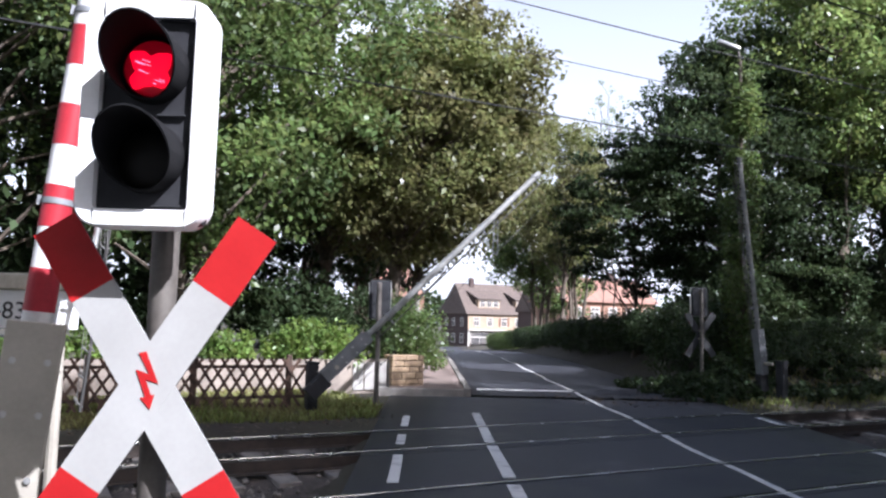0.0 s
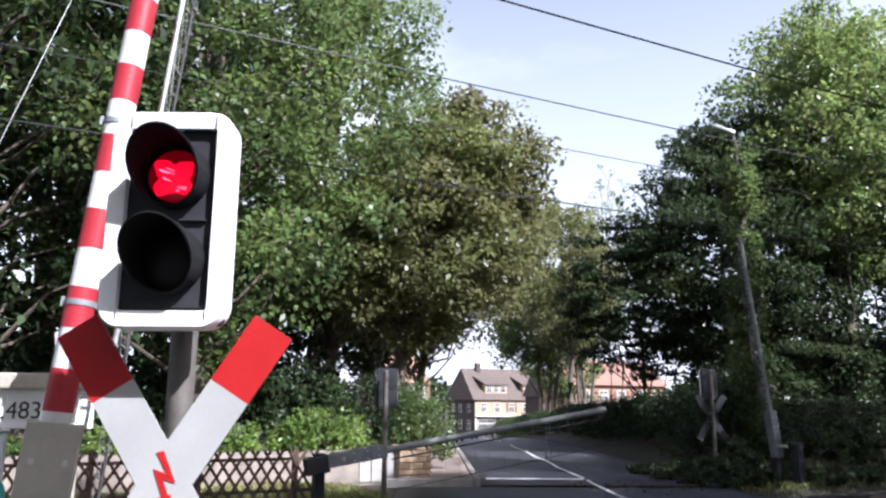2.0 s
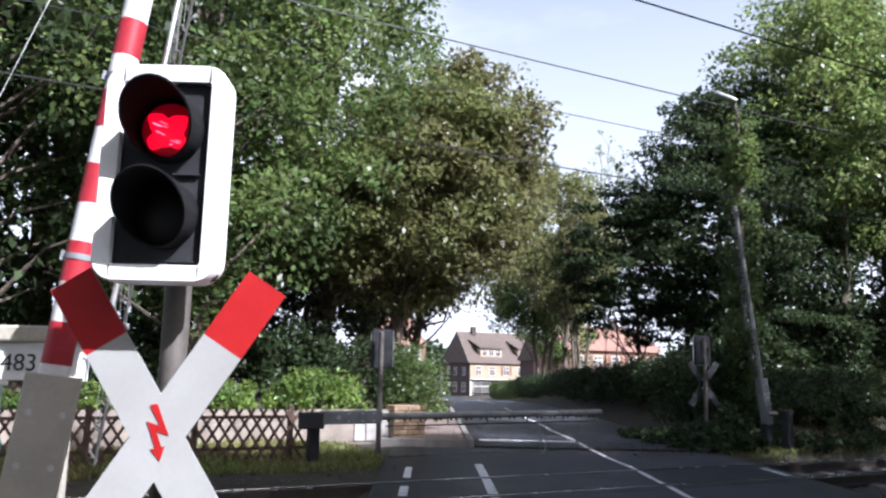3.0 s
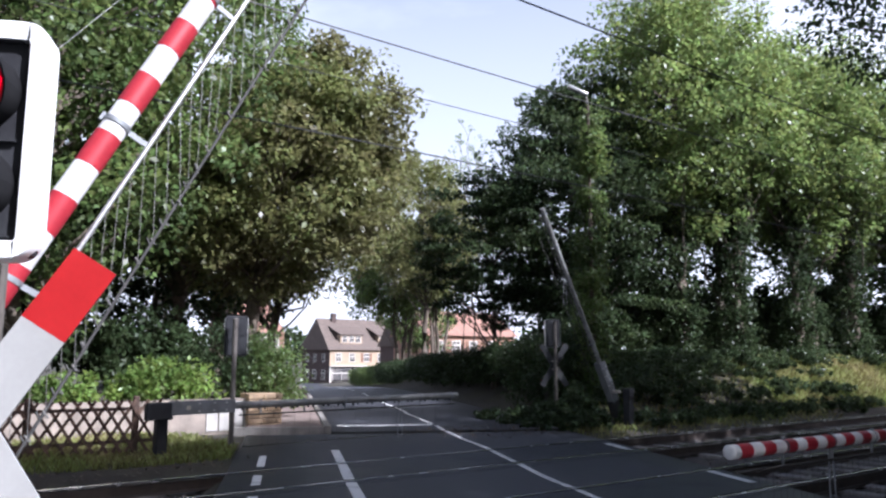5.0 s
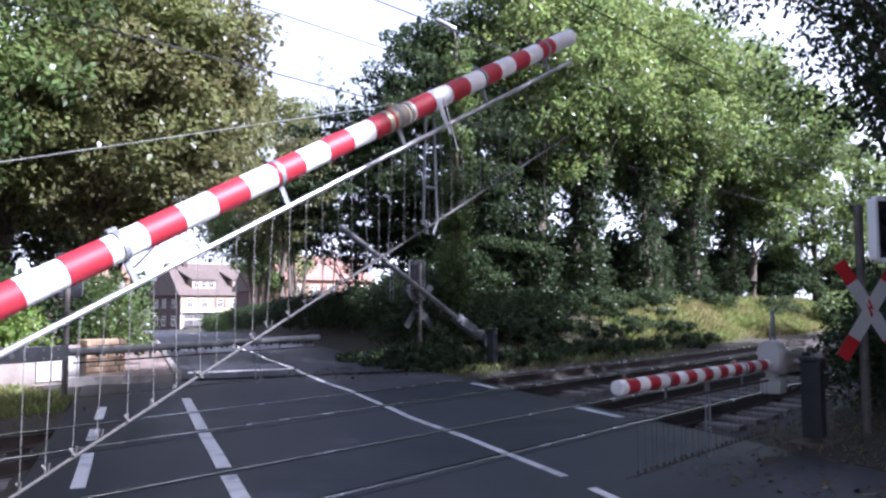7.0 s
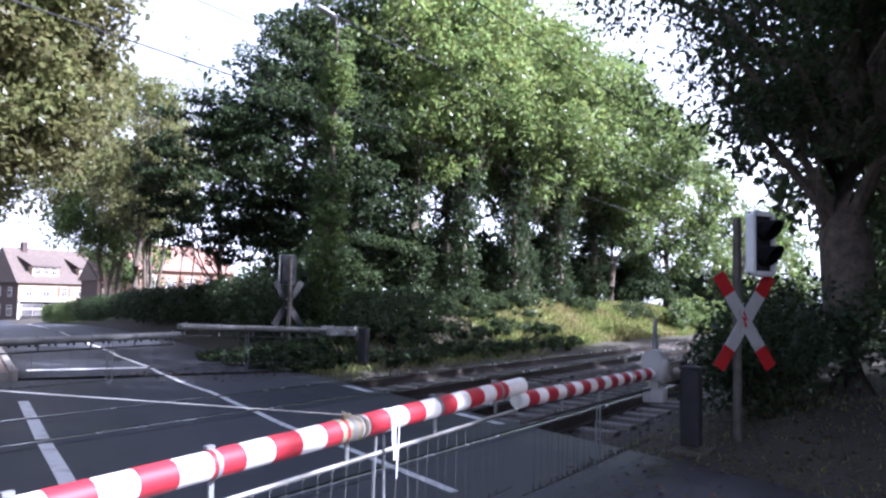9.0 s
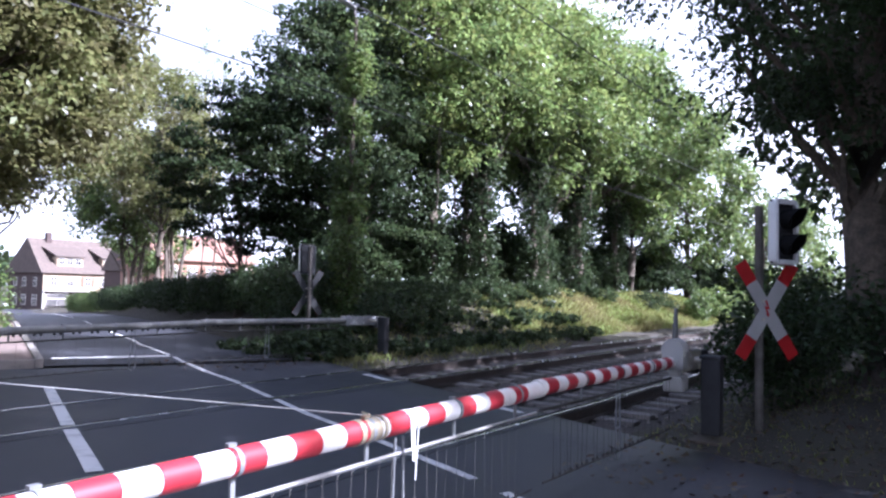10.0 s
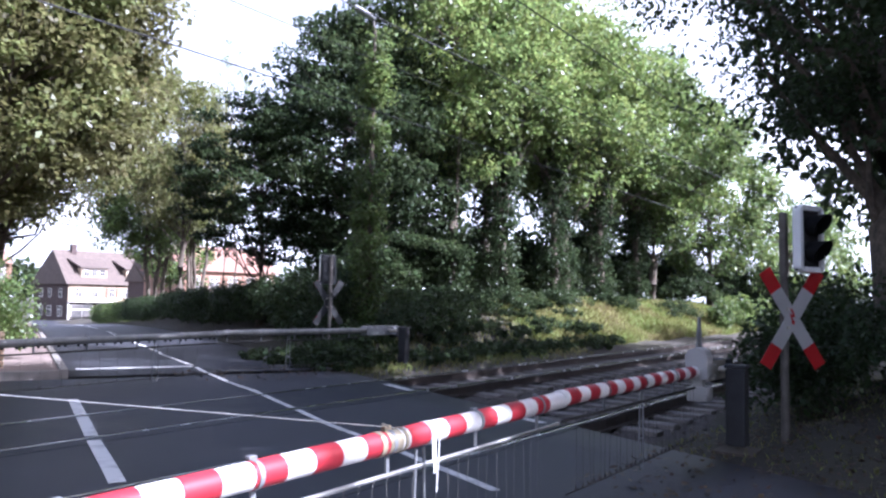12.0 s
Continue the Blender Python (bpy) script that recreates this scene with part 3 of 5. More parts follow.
# notice stand behind the near barrier: number board, poster, beige cap
def notice_stand():
    t = empty("notice_stand", pose(-0.6, 3.04, 0, 0, 0, -26), "white railway number board over a spray-painted panel on posts", "notice board")
    bm = bmesh.new()
    box(bm, (-0.1, 0, 1.515), (0.98, 0.05, 0.165), bevel=0.004)
    board = part("number_board", bm, BOARD, t, "white enamel number board")
    bm = bmesh.new()
    box(bm, (-0.1, 0.01, 1.635), (1.04, 0.14, 0.07), bevel=0.01)
    part("cap", bm, mat("beige_cap", (0.5, 0.46, 0.37), (0.4, 0.37, 0.3), 0.7, scale=4), t, "weathered beige cap")
    cu = bpy.data.curves.new("number", "FONT")
    cu.body, cu.size, cu.extrude, cu.align_x = "8.483", 0.105, 0.001, "CENTER"
    tx = new("number", cu)
    cu.materials.append(INK)
    tx.parent, tx.matrix_local = board, pose(0.07, -0.0275, 1.475, 90, 0, 0)
    bm = bmesh.new()
    box(bm, (-0.27, 0.0, 1.06), (0.6, 0.03, 0.7), bevel=0.006)
    panel = part("panel", bm, mat("dirty_white_panel", (0.66, 0.68, 0.68), (0.45, 0.5, 0.5), 0.5, scale=4), t, "dirty white panel")
    bm = bmesh.new()
    for i in range(14):
        x, z, rr = -0.12 + 0.1 * math.cos(i * 2.4), 0.98 + 0.2 * math.sin(i * 1.7), 0.03 + 0.03 * (i % 3)
        rod(bm, (x, -0.0145, z), (x, -0.0165 - 0.0002 * i, z), rr, n=18)
    part("spray_paint", bm, TEAL, panel, "teal spray-painted scrawl")
    for x in (-0.5, 0.3):
        bm = bmesh.new()
        rod(bm, (x, 0.05, -0.1), (x, 0.05, 1.62), 0.025, n=10)
        part("post", bm, GALV, t, "galvanised post")


notice_stand()


# ---- crossing signs ----
def crossing_sign(name, m, lit, label, cross_turn=0.0, light_dx=-0.003, with_cross=True, cross_z=1.28, light_z=2.13):
    """St Andrew's cross and two-lamp signal on a post; its face looks along local -y."""
    t = empty(name, m, label, "crossing signal", "crossing signals")
    bm = bmesh.new()
    rod(bm, (0, 0.1, -0.1), (0, 0.1, light_z + 0.28), 0.045, n=20)
    rod(bm, (0, 0.1, light_z + 0.28), (0, 0.1, light_z + 0.3), 0.05, 0.03, n=20)
    part("post", bm, POST, t, "grey painted steel post", True)
    if with_cross:
        X = Matrix.Rotation(radians(cross_turn), 4, "Z")
        cross = bmesh.new()
        back = bmesh.new()
        reds = []
        A, W, R0 = 0.606, 0.075, 0.354
        ang = radians(57.3)
        # white body of the cross as one plate, plus four red ends
        for sgn in (1, -1):
            rot = Matrix.Rotation(-sgn * ang, 3, "Y")
            box(cross, (0, 0.0 + (0.0015 if sgn < 0 else 0), cross_z), (2 * R0, 0.006, 2 * W), rot)
            box(back, (0, 0.0075, cross_z), (2 * A, 0.006, 2 * W), rot)
            for e in (1, -1):
                b = bmesh.new()
                c = rot @ Vector((e * (R0 + A) / 2, 0, 0))
                box(b, (c.x, 0, c.z + cross_z), (A - R0, 0.0065, 2 * W), rot)
                reds.append(b)
        for b in (cross, back, *reds):
            bmesh.ops.transform(b, matrix=X, verts=b.verts)
        plate = part("cross", cross, WHITE, t, "white St Andrew's cross plate")
        for b in reds:
            part("red_end", b, RED, plate, "red reflective cross end")
        bb = part("cross_back", back, BACK, t, "bare grey back of the cross, darkened for shade, with a pale rim")
        # lightning arrow
        bm = bmesh.new()
        pts = [(-0.036, 0.092), (-0.008, 0.098), (0.046, -0.012), (-0.004, 0.002), (0.02, -0.052), (0.034, -0.048), (0.018, -0.1), (-0.022, -0.06), (-0.002, -0.058), (-0.044, 0.036), (0.01, 0.02)]
        vs = [bm.verts.new((x * 0.82, -0.0062, z * 0.92 + cross_z + 0.018)) for x, z in pts]
        for q in ((0, 1, 2, 10), (10, 2, 3, 9), (9, 3, 4, 8), (8, 4, 5, 6, 7)):
            bm.faces.new([vs[i] for i in q])
        r = bmesh.ops.extrude_face_region(bm, geom=list(bm.faces))
        bmesh.ops.translate(bm, vec=(0, 0.002, 0), verts=[v for v in r["geom"] if isinstance(v, bmesh.types.BMVert)])
        bmesh.ops.recalc_face_normals(bm, faces=bm.faces)
        bmesh.ops.transform(bm, matrix=X, verts=bm.verts)
        part("lightning_arrow", bm, RED, plate, "red lightning arrow")
        bm = bmesh.new()
        for z in (-0.1, 0.1):
            box(bm, (0, 0.05, cross_z + z), (0.13, 0.09, 0.03))
        part("bracket", bm, GALV, t)
    # signal head
    W2, H2, B = 0.2, 0.36, 0.056
    def rounded(w, h, r, y, n=7):
        out = []
        for cx, cz, a0 in ((w - r, h - r, 0), (-w + r, h - r, 90), (-w + r, -h + r, 180), (w - r, -h + r, 270)):
            for i in range(n + 1):
                a = radians(a0 + 90 * i / n)
                out.append((cx + r * math.cos(a) + light_dx, y, cz + r * math.sin(a) + light_z))
        return out
    bm = bmesh.new()
    loops = [[bm.verts.new(p) for p in q] for q in (rounded(W2, H2, 0.075, -0.06), rounded(W2 - 0.006, H2 - 0.006, 0.07, -0.068), rounded(W2 - B, H2 - B, 0.012, -0.062), rounded(W2 - B, H2 - B, 0.012, -0.03))]
    loops.insert(0, [bm.verts.new(p) for p in rounded(W2, H2, 0.075, 0.03)])
    for q, w in zip(loops, loops[1:]):
        for i in range(len(q)):
            bm.faces.new((q[i], q[(i + 1) % len(q)], w[(i + 1) % len(w)], w[i]))
    bmesh.ops.recalc_face_normals(bm, faces=bm.faces)
    head = part("signal_board", bm, BOARD, t, "white rounded rim of the signal board", True)
    head.location = (0, -0.09, 0)
    for sx in (-1, 1):
        for sz in (-1, 1):
            bm = bmesh.new()
            box(bm, (light_dx + sx * (W2 - B - 0.004), -0.0655, light_z + sz * (H2 - B / 2)), (0.0025, 0.004, B - 0.004))
            part("seam", bm, BACK, head, "dark joint in the white rim")
    bm = bmesh.new()
    box(bm, (light_dx, 0.0, light_z), (2 * (W2 - 0.012), 0.055, 2 * (H2 - 0.012)), bevel=0.02)
    box(bm, (light_dx, -0.026, light_z), (2 * (W2 - B) - 0.012, 0.02, 2 * (H2 - B) - 0.012))
    for z in (0.3, -0.005, -0.29):
        box(bm, (light_dx + 0.075, -0.045, light_z + z), (0.09, 0.014, 0.006))
    part("signal_case", bm, DARK, head, "dark grey signal case")
    for i, z in enumerate((0.142, -0.14)):
        bm = bmesh.new()
        ox = 0.012
        # hood: an open tube, longer on top
        n = 28
        ro, ri = 0.112, 0.106
        prev = None
        for k in range(n + 1):
            a = 2 * math.pi * k / n
            dep = 0.06 + 0.17 * max(0.0, 0.5 + 0.5 * math.sin(a)) ** 0.8
            q = [bm.verts.new((light_dx + ox + rr * math.cos(a), -0.03 - dd, light_z + z + rr * math.sin(a))) for rr, dd in ((ro, 0), (ro, dep), (ri, dep), (ri, 0))]
            if prev:
                for j in range(3):
                    bm.faces.new((prev[j], prev[j + 1], q[j + 1], q[j]))
            prev = q
        bmesh.ops.recalc_face_normals(bm, faces=bm.faces)
        hood = part("hood", bm, HOOD, head, "matt black lamp hood", True)
        bm = bmesh.new()
        bmesh.ops.create_uvsphere(bm, u_segments=24, v_segments=12, radius=0.104, matrix=pose(light_dx + ox, -0.035, light_z + z) @ Matrix.Diagonal((1, 0.22, 1, 1)))
        part("lens", bm, LENS, head, "dark lens, unlit", True)
        if lit and i == 0:
            bm = bmesh.new()
            hub = bm.verts.new((light_dx + ox - 0.004, -0.0645, light_z + z - 0.008))
            rim = []
            for k in range(48):
                a = 2 * math.pi * k / 48
                rr = 0.066 + 0.014 * math.cos(4 * a - math.pi) + 0.004 * math.sin(3 * a + 1) + 0.003 * math.sin(11 * a)
                rim.append(bm.verts.new((hub.co.x + rr * math.cos(a), -0.059, hub.co.z + rr * 0.94 * math.sin(a))))
            for k in range(48):
                bm.faces.new((hub, rim[k], rim[(k + 1) % 48]))
            bmesh.ops.recalc_face_normals(bm, faces=bm.faces)
            part("lit_lens", bm, RED_LENS, head, "lens glowing red", True)
            bm = bmesh.new()
            bmesh.ops.create_uvsphere(bm, u_segments=24, v_segments=12, radius=0.09, matrix=pose(light_dx + ox, -0.047, light_z + z) @ Matrix.Diagonal((1, 0.14, 1, 1)))
            part("lens_rim", bm, RED_DIM, head, "dim red outer glass", True)
            # glints of the ribbed glass, drawn as small glowing streaks
            for q in range(11):
                bm = bmesh.new()
                x, zz = random.uniform(-0.045, 0.045), random.uniform(-0.058, 0.02)
                box(bm, (light_dx + ox + x, -0.0645, light_z + z + zz), (random.uniform(0.008, 0.034), 0.002, random.uniform(0.0012, 0.0024)), Matrix.Rotation(random.uniform(0.25, 0.42), 3, "Y"))
                part("sparkle", bm, RED_GLINT, head, "bright streak in the ribbed lens")
    return t


ROAD_YAW = -26.3
crossing_sign("crossing_signal", pose(-0.075, 1.80, 0, 0, 0, ROAD_YAW), True, "red light glowing over a red and white St Andrew's cross")
crossing_sign("crossing_signal", pose(9.25, 1.88, 0.02, 0, 0, ROAD_YAW), False, "signal and cross in tree shade, hoods turned to the road", cross_turn=-18, light_dx=0.14, cross_z=1.30, light_z=2.16)
crossing_sign("crossing_signal", pose(4.98, 11.95, 0, 0, 0, 180 + ROAD_YAW), False, "crossing signal seen from its dark back beside the stone wall", with_cross=False, light_z=1.88)
crossing_sign("crossing_signal", pose(13.85, 13.0, 0.35, 0, 0, 180 + ROAD_YAW), False, "crossing signal seen from its grey back among bushes", light_z=1.8, cross_z=1.0)


# ---- far left corner: fence, walls, pavement ----
def lattice_fence():
    t = empty("lattice_fence", pose(0, 11.95, 0, 0, 0, 0), "brown crossed-lath hunter fence in weathered wood", "fence")
    x0, x1 = -9.0, 3.75
    slat = bmesh.new()
    box(slat, (0, 0, 0), (0.045, 0.02, 0.95), bevel=0.004)
    first = None
    n = int((x1 - x0) / 0.2)
    for i in range(n):
        for sg in (1, -1):
            x = x0 + 0.12 + i * 0.2
            m = pose(x, 0.012 * sg, 0.44, 0, sg * 33, 0)
            if first is None:
                first = part("lath", slat, WOOD, t)
                first.matrix_local = m
            else:
                again("lath", first, t, m)
    post = bmesh.new()
    box(post, (0, 0, 0.42), (0.09, 0.09, 0.95), bevel=0.01)
    fp = None
    for x in np.arange(x0, x1 + 0.1, 1.55):
        m = pose(x, 0.07, 0)
        if fp is None:
            fp = part("post", post, WOOD, t, "square wooden post")
            fp.matrix_local = m
        else:
            again("post", fp, t, m)
    for z in (0.2, 0.7):
        bm = bmesh.new()
        box(bm, ((x0 + x1) / 2, 0.045, z), (x1 - x0, 0.03, 0.05))
        part("cross_rail", bm, WOOD, t)


lattice_fence()


def garden_wall():
    t = empty("garden_wall", pose(0, 14.85, 0), "low pale concrete retaining wall under an ivy hedge", "wall")
    bm = bmesh.new()
    box(bm, (-2.2, 0.1, 0.3), (17.4, 0.2, 0.72))
    part("wall_body", bm, CONCRETE, t)
    bm = bmesh.new()
    for i in range(4):
        box(bm, (5.75 + i * 0.27, -0.012, 0.31), (0.24, 0.03, 0.6), bevel=0.006)
    part("panel", bm, mat("white_panel", (0.42, 0.4, 0.37), (0.3, 0.285, 0.265), 0.8, scale=3), t, "whitish upright boards")
    t2 = empty("stone_pier", pose(6.85, 14.9, 0), "pier of rough yellow sandstone blocks", "wall pier")
    bm = bmesh.new()
    box(bm, (0, 0, 0.36), (0.72, 0.42, 0.74))
    part("core", bm, MORTAR, t2, "dark recessed mortar")
    variants = []
    z = 0.0
    row = 0
    while z < 0.72:
        h = (0.13, 0.11, 0.15, 0.12, 0.13, 0.12)[row % 6]
        x = -0.39
        k = 0
        while x < 0.36:
            w = min((0.3, 0.42, 0.24, 0.34)[(row * 3 + k) % 4], 0.39 - x)
            if w > 0.06:
                b = bmesh.new()
                box(b, (0, 0, 0), (w - 0.014, 0.47 + random.uniform(-0.02, 0.025), h - 0.014), bevel=0.012)
                o = part("stone", b, STONE, t2)
                o.location = (x + w / 2, 0, z + h / 2)
            x += w
            k += 1
        z += h
        row += 1


garden_wall()


def far_pavement():
    base = road_sheet("pavement", -0.75, 0.86, 15.6, 70, 0.1, 0.2, PAVING, 2.0, "raised reddish footpath of concrete slabs", "pavement")
    bm = bmesh.new()
    box(bm, (0, 0, 0.0), (0.14, 0.98, 0.26), bevel=0.015)
    first = None
    for i in range(54):
        a = 15.9 + i
        m = Matrix.Translation(at(0.92, a, float(fall(a)))) @ pose(0, 0, 0, 0, 0, ROAD_YAW)
        if first is None:
            first = part("kerb_stone", bm, KERB, base)
            first.matrix_local = m
        else:
            again("kerb_stone", first, base, m)
    bm = bmesh.new()
    box(bm, (0, 0, 0.0), (0.98, 0.12, 0.22), bevel=0.012)
    o = part("kerb_stone", bm, KERB, base)
    o.matrix_local = Matrix.Translation(at(0.4, 15.5, 0.0)) @ pose(0, 0, 0, 0, 0, ROAD_YAW)
    again("kerb_stone", o, base, Matrix.Translation(at(-0.5, 15.5, 0.0)) @ pose(0, 0, 0, 0, 0, ROAD_YAW))


far_pavement()


# ---- plants ----
LEAF = np.array([(-0.5, 0, 0), (-0.12, 0.3, 0.06), (0.5, 0, -0.05), (-0.12, -0.3, 0.06)])


def leaf_cloud(rng, centres, radii, per, size, droop=0.3, flat=0.75):
    """Leaves scattered in clumps round the centres: verts and quads."""
    n = len(centres) * per
    c = np.repeat(centres, per, 0)
    r = np.repeat(radii, per)
    d = rng.normal(size=(n, 3))
    d /= np.linalg.norm(d, axis=1)[:, None]
    p = c + d * (r * rng.uniform(0.25, 1.0, n) ** 0.6)[:, None] * np.array([1, 1, flat])
    ax = d + rng.normal(0, 0.7, (n, 3)) + np.array([0, 0, -droop])
    ax /= np.linalg.norm(ax, axis=1)[:, None]
    up = rng.normal(0, 0.6, (n, 3)) + np.array([0, 0, 1.0])
    b = np.cross(up, ax)
    b /= np.linalg.norm(b, axis=1)[:, None] + 1e-9
    w = np.cross(ax, b)
    sz = size * rng.uniform(0.6, 1.35, n)
    V = p[:, None] + sz[:, None, None] * (LEAF[None, :, :1] * ax[:, None] + LEAF[None, :, 1:2] * b[:, None] + LEAF[None, :, 2:] * w[:, None])
    F = np.arange(4 * n).reshape(n, 4)
    return V.reshape(-1, 3), F


def limb(bm, p0, p1, r0, r1, rng, n=5, seg=8, wob=0.12):
    p0, p1 = np.array(p0, float), np.array(p1, float)
    pts = [p0 + (p1 - p0) * i / n + (rng.normal(0, wob, 3) * np.linalg.norm(p1 - p0) / n if 0 < i < n else 0) for i in range(n + 1)]
    rings = []
    for i, p in enumerate(pts):
        t = pts[min(i + 1, n)] - pts[max(i - 1, 0)]
        q = Vector(t).to_track_quat("Z", "Y").to_matrix()
        r = r0 + (r1 - r0) * i / n
        rings.append([bm.verts.new(Vector(p) + q @ Vector((r * math.cos(2 * math.pi * k / seg), r * math.sin(2 * math.pi * k / seg), 0))) for k in range(seg)])
    for a, b in zip(rings, rings[1:]):
        for k in range(seg):
            bm.faces.new((a[k], a[(k + 1) % seg], b[(k + 1) % seg], b[k]))
    return pts


def tree(x, y, height, radius, base, material, label, seed, clumps=90, per=110, leaf=0.16, trunk=0.22, squash=1.0, hollow=0.45, stems=1, z0=None, group="trees", lean=(0, 0), layered=False, ivy=0.0):
    rng = np.random.default_rng(seed)
    clumps, per, leaf = int(clumps * 1.35), int(per * 0.72), leaf * 1.06
    if material is GREEN_C and not layered and leaf > 0.15:
        per, leaf = int(per * 0.5), leaf * 1.38
    zg = float(terrain(x, y)) if z0 is None else z0
    t = empty("tree", pose(x, y, zg - 0.05), label, "tree", group)
    cz, hz = (height + base) / 2, (height - base) / 2
    # clump centres in an uneven egg, mostly near its skin
    u = rng.normal(size=(clumps, 3))
    u /= np.linalg.norm(u, axis=1)[:, None]
    k = rng.uniform(hollow, 1.0, clumps) ** 0.7
    az = np.arctan2(u[:, 1], u[:, 0])
    lump = 1 + 0.17 * np.sin(3 * az + seed) * np.sin(4 * u[:, 2] + seed) + 0.12 * np.sin(7 * u[:, 2] + seed) + rng.normal(0, 0.07, clumps)
    taper = 1 - 0.35 * np.clip(u[:, 2], 0, 1)
    C = np.stack([u[:, 0] * radius * k * lump * taper + lean[0] * (u[:, 2] * k + 1) / 2, u[:, 1] * radius * k * lump * taper * squash + lean[1] * (u[:, 2] * k + 1) / 2, cz + u[:, 2] * hz * k], 1)
    R = rng.uniform(0.5, 1.15, clumps) * (radius * 0.225)
    V, F = leaf_cloud(rng, C, R, per, leaf, flat=0.35 if layered else 0.75)
    from_arrays("crown", V, F, material, t, "leafy crown with gaps")
    bm = bmesh.new()
    for s in range(stems):
        ox, oy = (0, 0) if stems == 1 else (rng.normal(0, 0.35), rng.normal(0, 0.35))
        top = (ox * 2.5 + lean[0] * 0.4, oy * 2.5 + lean[1] * 0.4, base + (height - base) * 0.62)
        pts = limb(bm, (ox, oy, -0.1), top, trunk / (1 if stems == 1 else 1.4), trunk * 0.25, rng, 8, 10, 0.05)
        order = rng.permutation(clumps)[: 26 // stems + 6]
        for i in order:
            j = int(np.clip((C[i, 2] - 0.8) / max(top[2], 1) * 8, 2, 8))
            start = pts[min(j, 8) - 1]
            limb(bm, start, C[i], trunk * 0.24, 0.012, rng, 4, 5, 0.14)
    part("trunk", bm, BARK, t, "grey-brown trunk with spreading limbs", True)
    if ivy:
        n = int(ivy * 11)
        an, zz = rng.uniform(0, 6.28, n), rng.uniform(0.1, ivy, n)
        C = np.stack([0.38 * np.cos(an), 0.38 * np.sin(an), zz], 1)
        V, F = leaf_cloud(rng, C, rng.uniform(0.35, 0.8, n) * (1.15 - 0.5 * zz / ivy), 70, 0.15)
        from_arrays("ivy", V, F, GREEN_C, t, "dark ivy sleeving the trunk")
    return t


def bush(name, x, y, sx, sy, h, material, label, seed, clumps=24, per=90, leaf=0.09, z0=None, turn=0.0, category="bush", kind="", top=None):
    rng = np.random.default_rng(seed)
    zg = float(terrain(x, y)) if z0 is None else z0
    t = rng.uniform(-1, 1, (clumps, 2))
    hh = h * (1 - 0.35 * np.sum(t * t, 1)) if top is None else h * np.ones(clumps)
    cc = np.stack([t[:, 0] * sx, t[:, 1] * sy, rng.uniform(0.25, 0.85, clumps) * hh], 1)
    V, F = leaf_cloud(rng, cc, rng.uniform(0.2, 0.4, clumps) * max(0.45, min(h, 1.4)), per, leaf, flat=0.85)
    ob = from_arrays(name, V, F, material)
    ob.matrix_basis = pose(x, y, zg, 0, 0, turn)
    return tagged(ob, label, category, kind=kind)


# trees left of the street
tree(9.5, 22.4, 12.2, 4.0, 2.8, GREEN_B, "maple with olive leaves turning brown over the street", 11, 280, 190, 0.19, 0.3, lean=(2.8, 0))
tree(8.4, 25.5, 18.5, 5.2, 4.0, GREEN_A, "tall maple with fresh green boughs behind the brown one", 10, 240, 150, 0.2, 0.32)
tree(3.0, 20.0, 18.5, 5.0, 1.2, GREEN_A, "tall leafy tree with fresh green boughs", 12, 260, 170, 0.18, 0.3, stems=2)
tree(-2.5, 19.0, 19.0, 5.2, 1.2, GREEN_C, "tall dark leafy tree behind the hedge", 13, 190, 140, 0.19, 0.3)
tree(-8.0, 17.0, 18.0, 5.0, 1.2, GREEN_C, "tall dark tree at the edge of the wood", 14, 150, 130, 0.2, 0.3)
tree(-12.5, 14.0, 15.0, 4.6, 1.2, GREEN_C, "leafy tree at the edge of the wood", 15, 120, 130, 0.22, 0.28)
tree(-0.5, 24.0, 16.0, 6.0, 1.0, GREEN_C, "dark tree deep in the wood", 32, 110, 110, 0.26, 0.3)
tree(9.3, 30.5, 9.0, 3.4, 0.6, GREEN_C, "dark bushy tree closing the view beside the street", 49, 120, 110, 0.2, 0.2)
tree(12.0, 31.0, 13.0, 5.4, 3.4, GREEN_B, "broad tree reaching over the street with browning leaves", 16, 200, 150, 0.2, 0.28, lean=(2.2, 0))
tree(14.0, 45.0, 12.0, 4.0, 4.5, GREEN_C, "thin-stemmed street tree far down the road", 17, 70, 110, 0.22, 0.2, stems=3)
tree(34.8, 50.5, 13.2, 4.8, 4.2, GREEN_A, "broad street tree with forked trunks behind the hedge", 18, 200, 150, 0.22, 0.26, stems=3)
tree(15.0, 33.0, 13.0, 5.2, 4.0, GREEN_B, "old street tree whose crown arches over the road", 52, 260, 140, 0.19, 0.26, lean=(5.0, 0))
tree(19.3, 21.5, 8.6, 3.0, 2.2, GREEN_C, "small dark tree with drooping boughs at the end of the hedge", 53, 150, 140, 0.15, 0.16, layered=True)
tree(36.2, 47.0, 13.0, 3.8, 6.2, GREEN_C, "tree with several bare stems above the hedge", 19, 140, 130, 0.2, 0.2, stems=4)
tree(14.8, 37.0, 9.5, 3.4, 2.6, GREEN_C, "street tree with thin bare stems", 51, 90, 120, 0.2, 0.14, stems=3)
tree(45.0, 62.0, 9.0, 3.8, 3.0, GREEN_A, "leafy tree in front of the far houses", 20, 60, 100, 0.26, 0.2, stems=2)
tree(37.7, 45.4, 21.0, 2.2, 10.0, GREEN_D, "thin airy birch standing behind the other trees", 46, 36, 46, 0.14, 0.12, stems=2)
tree(32.2, 43.6, 16.0, 4.4, 5.0, GREEN_B, "tall tree with browning leaves behind the hedge", 70, 190, 130, 0.22, 0.24)
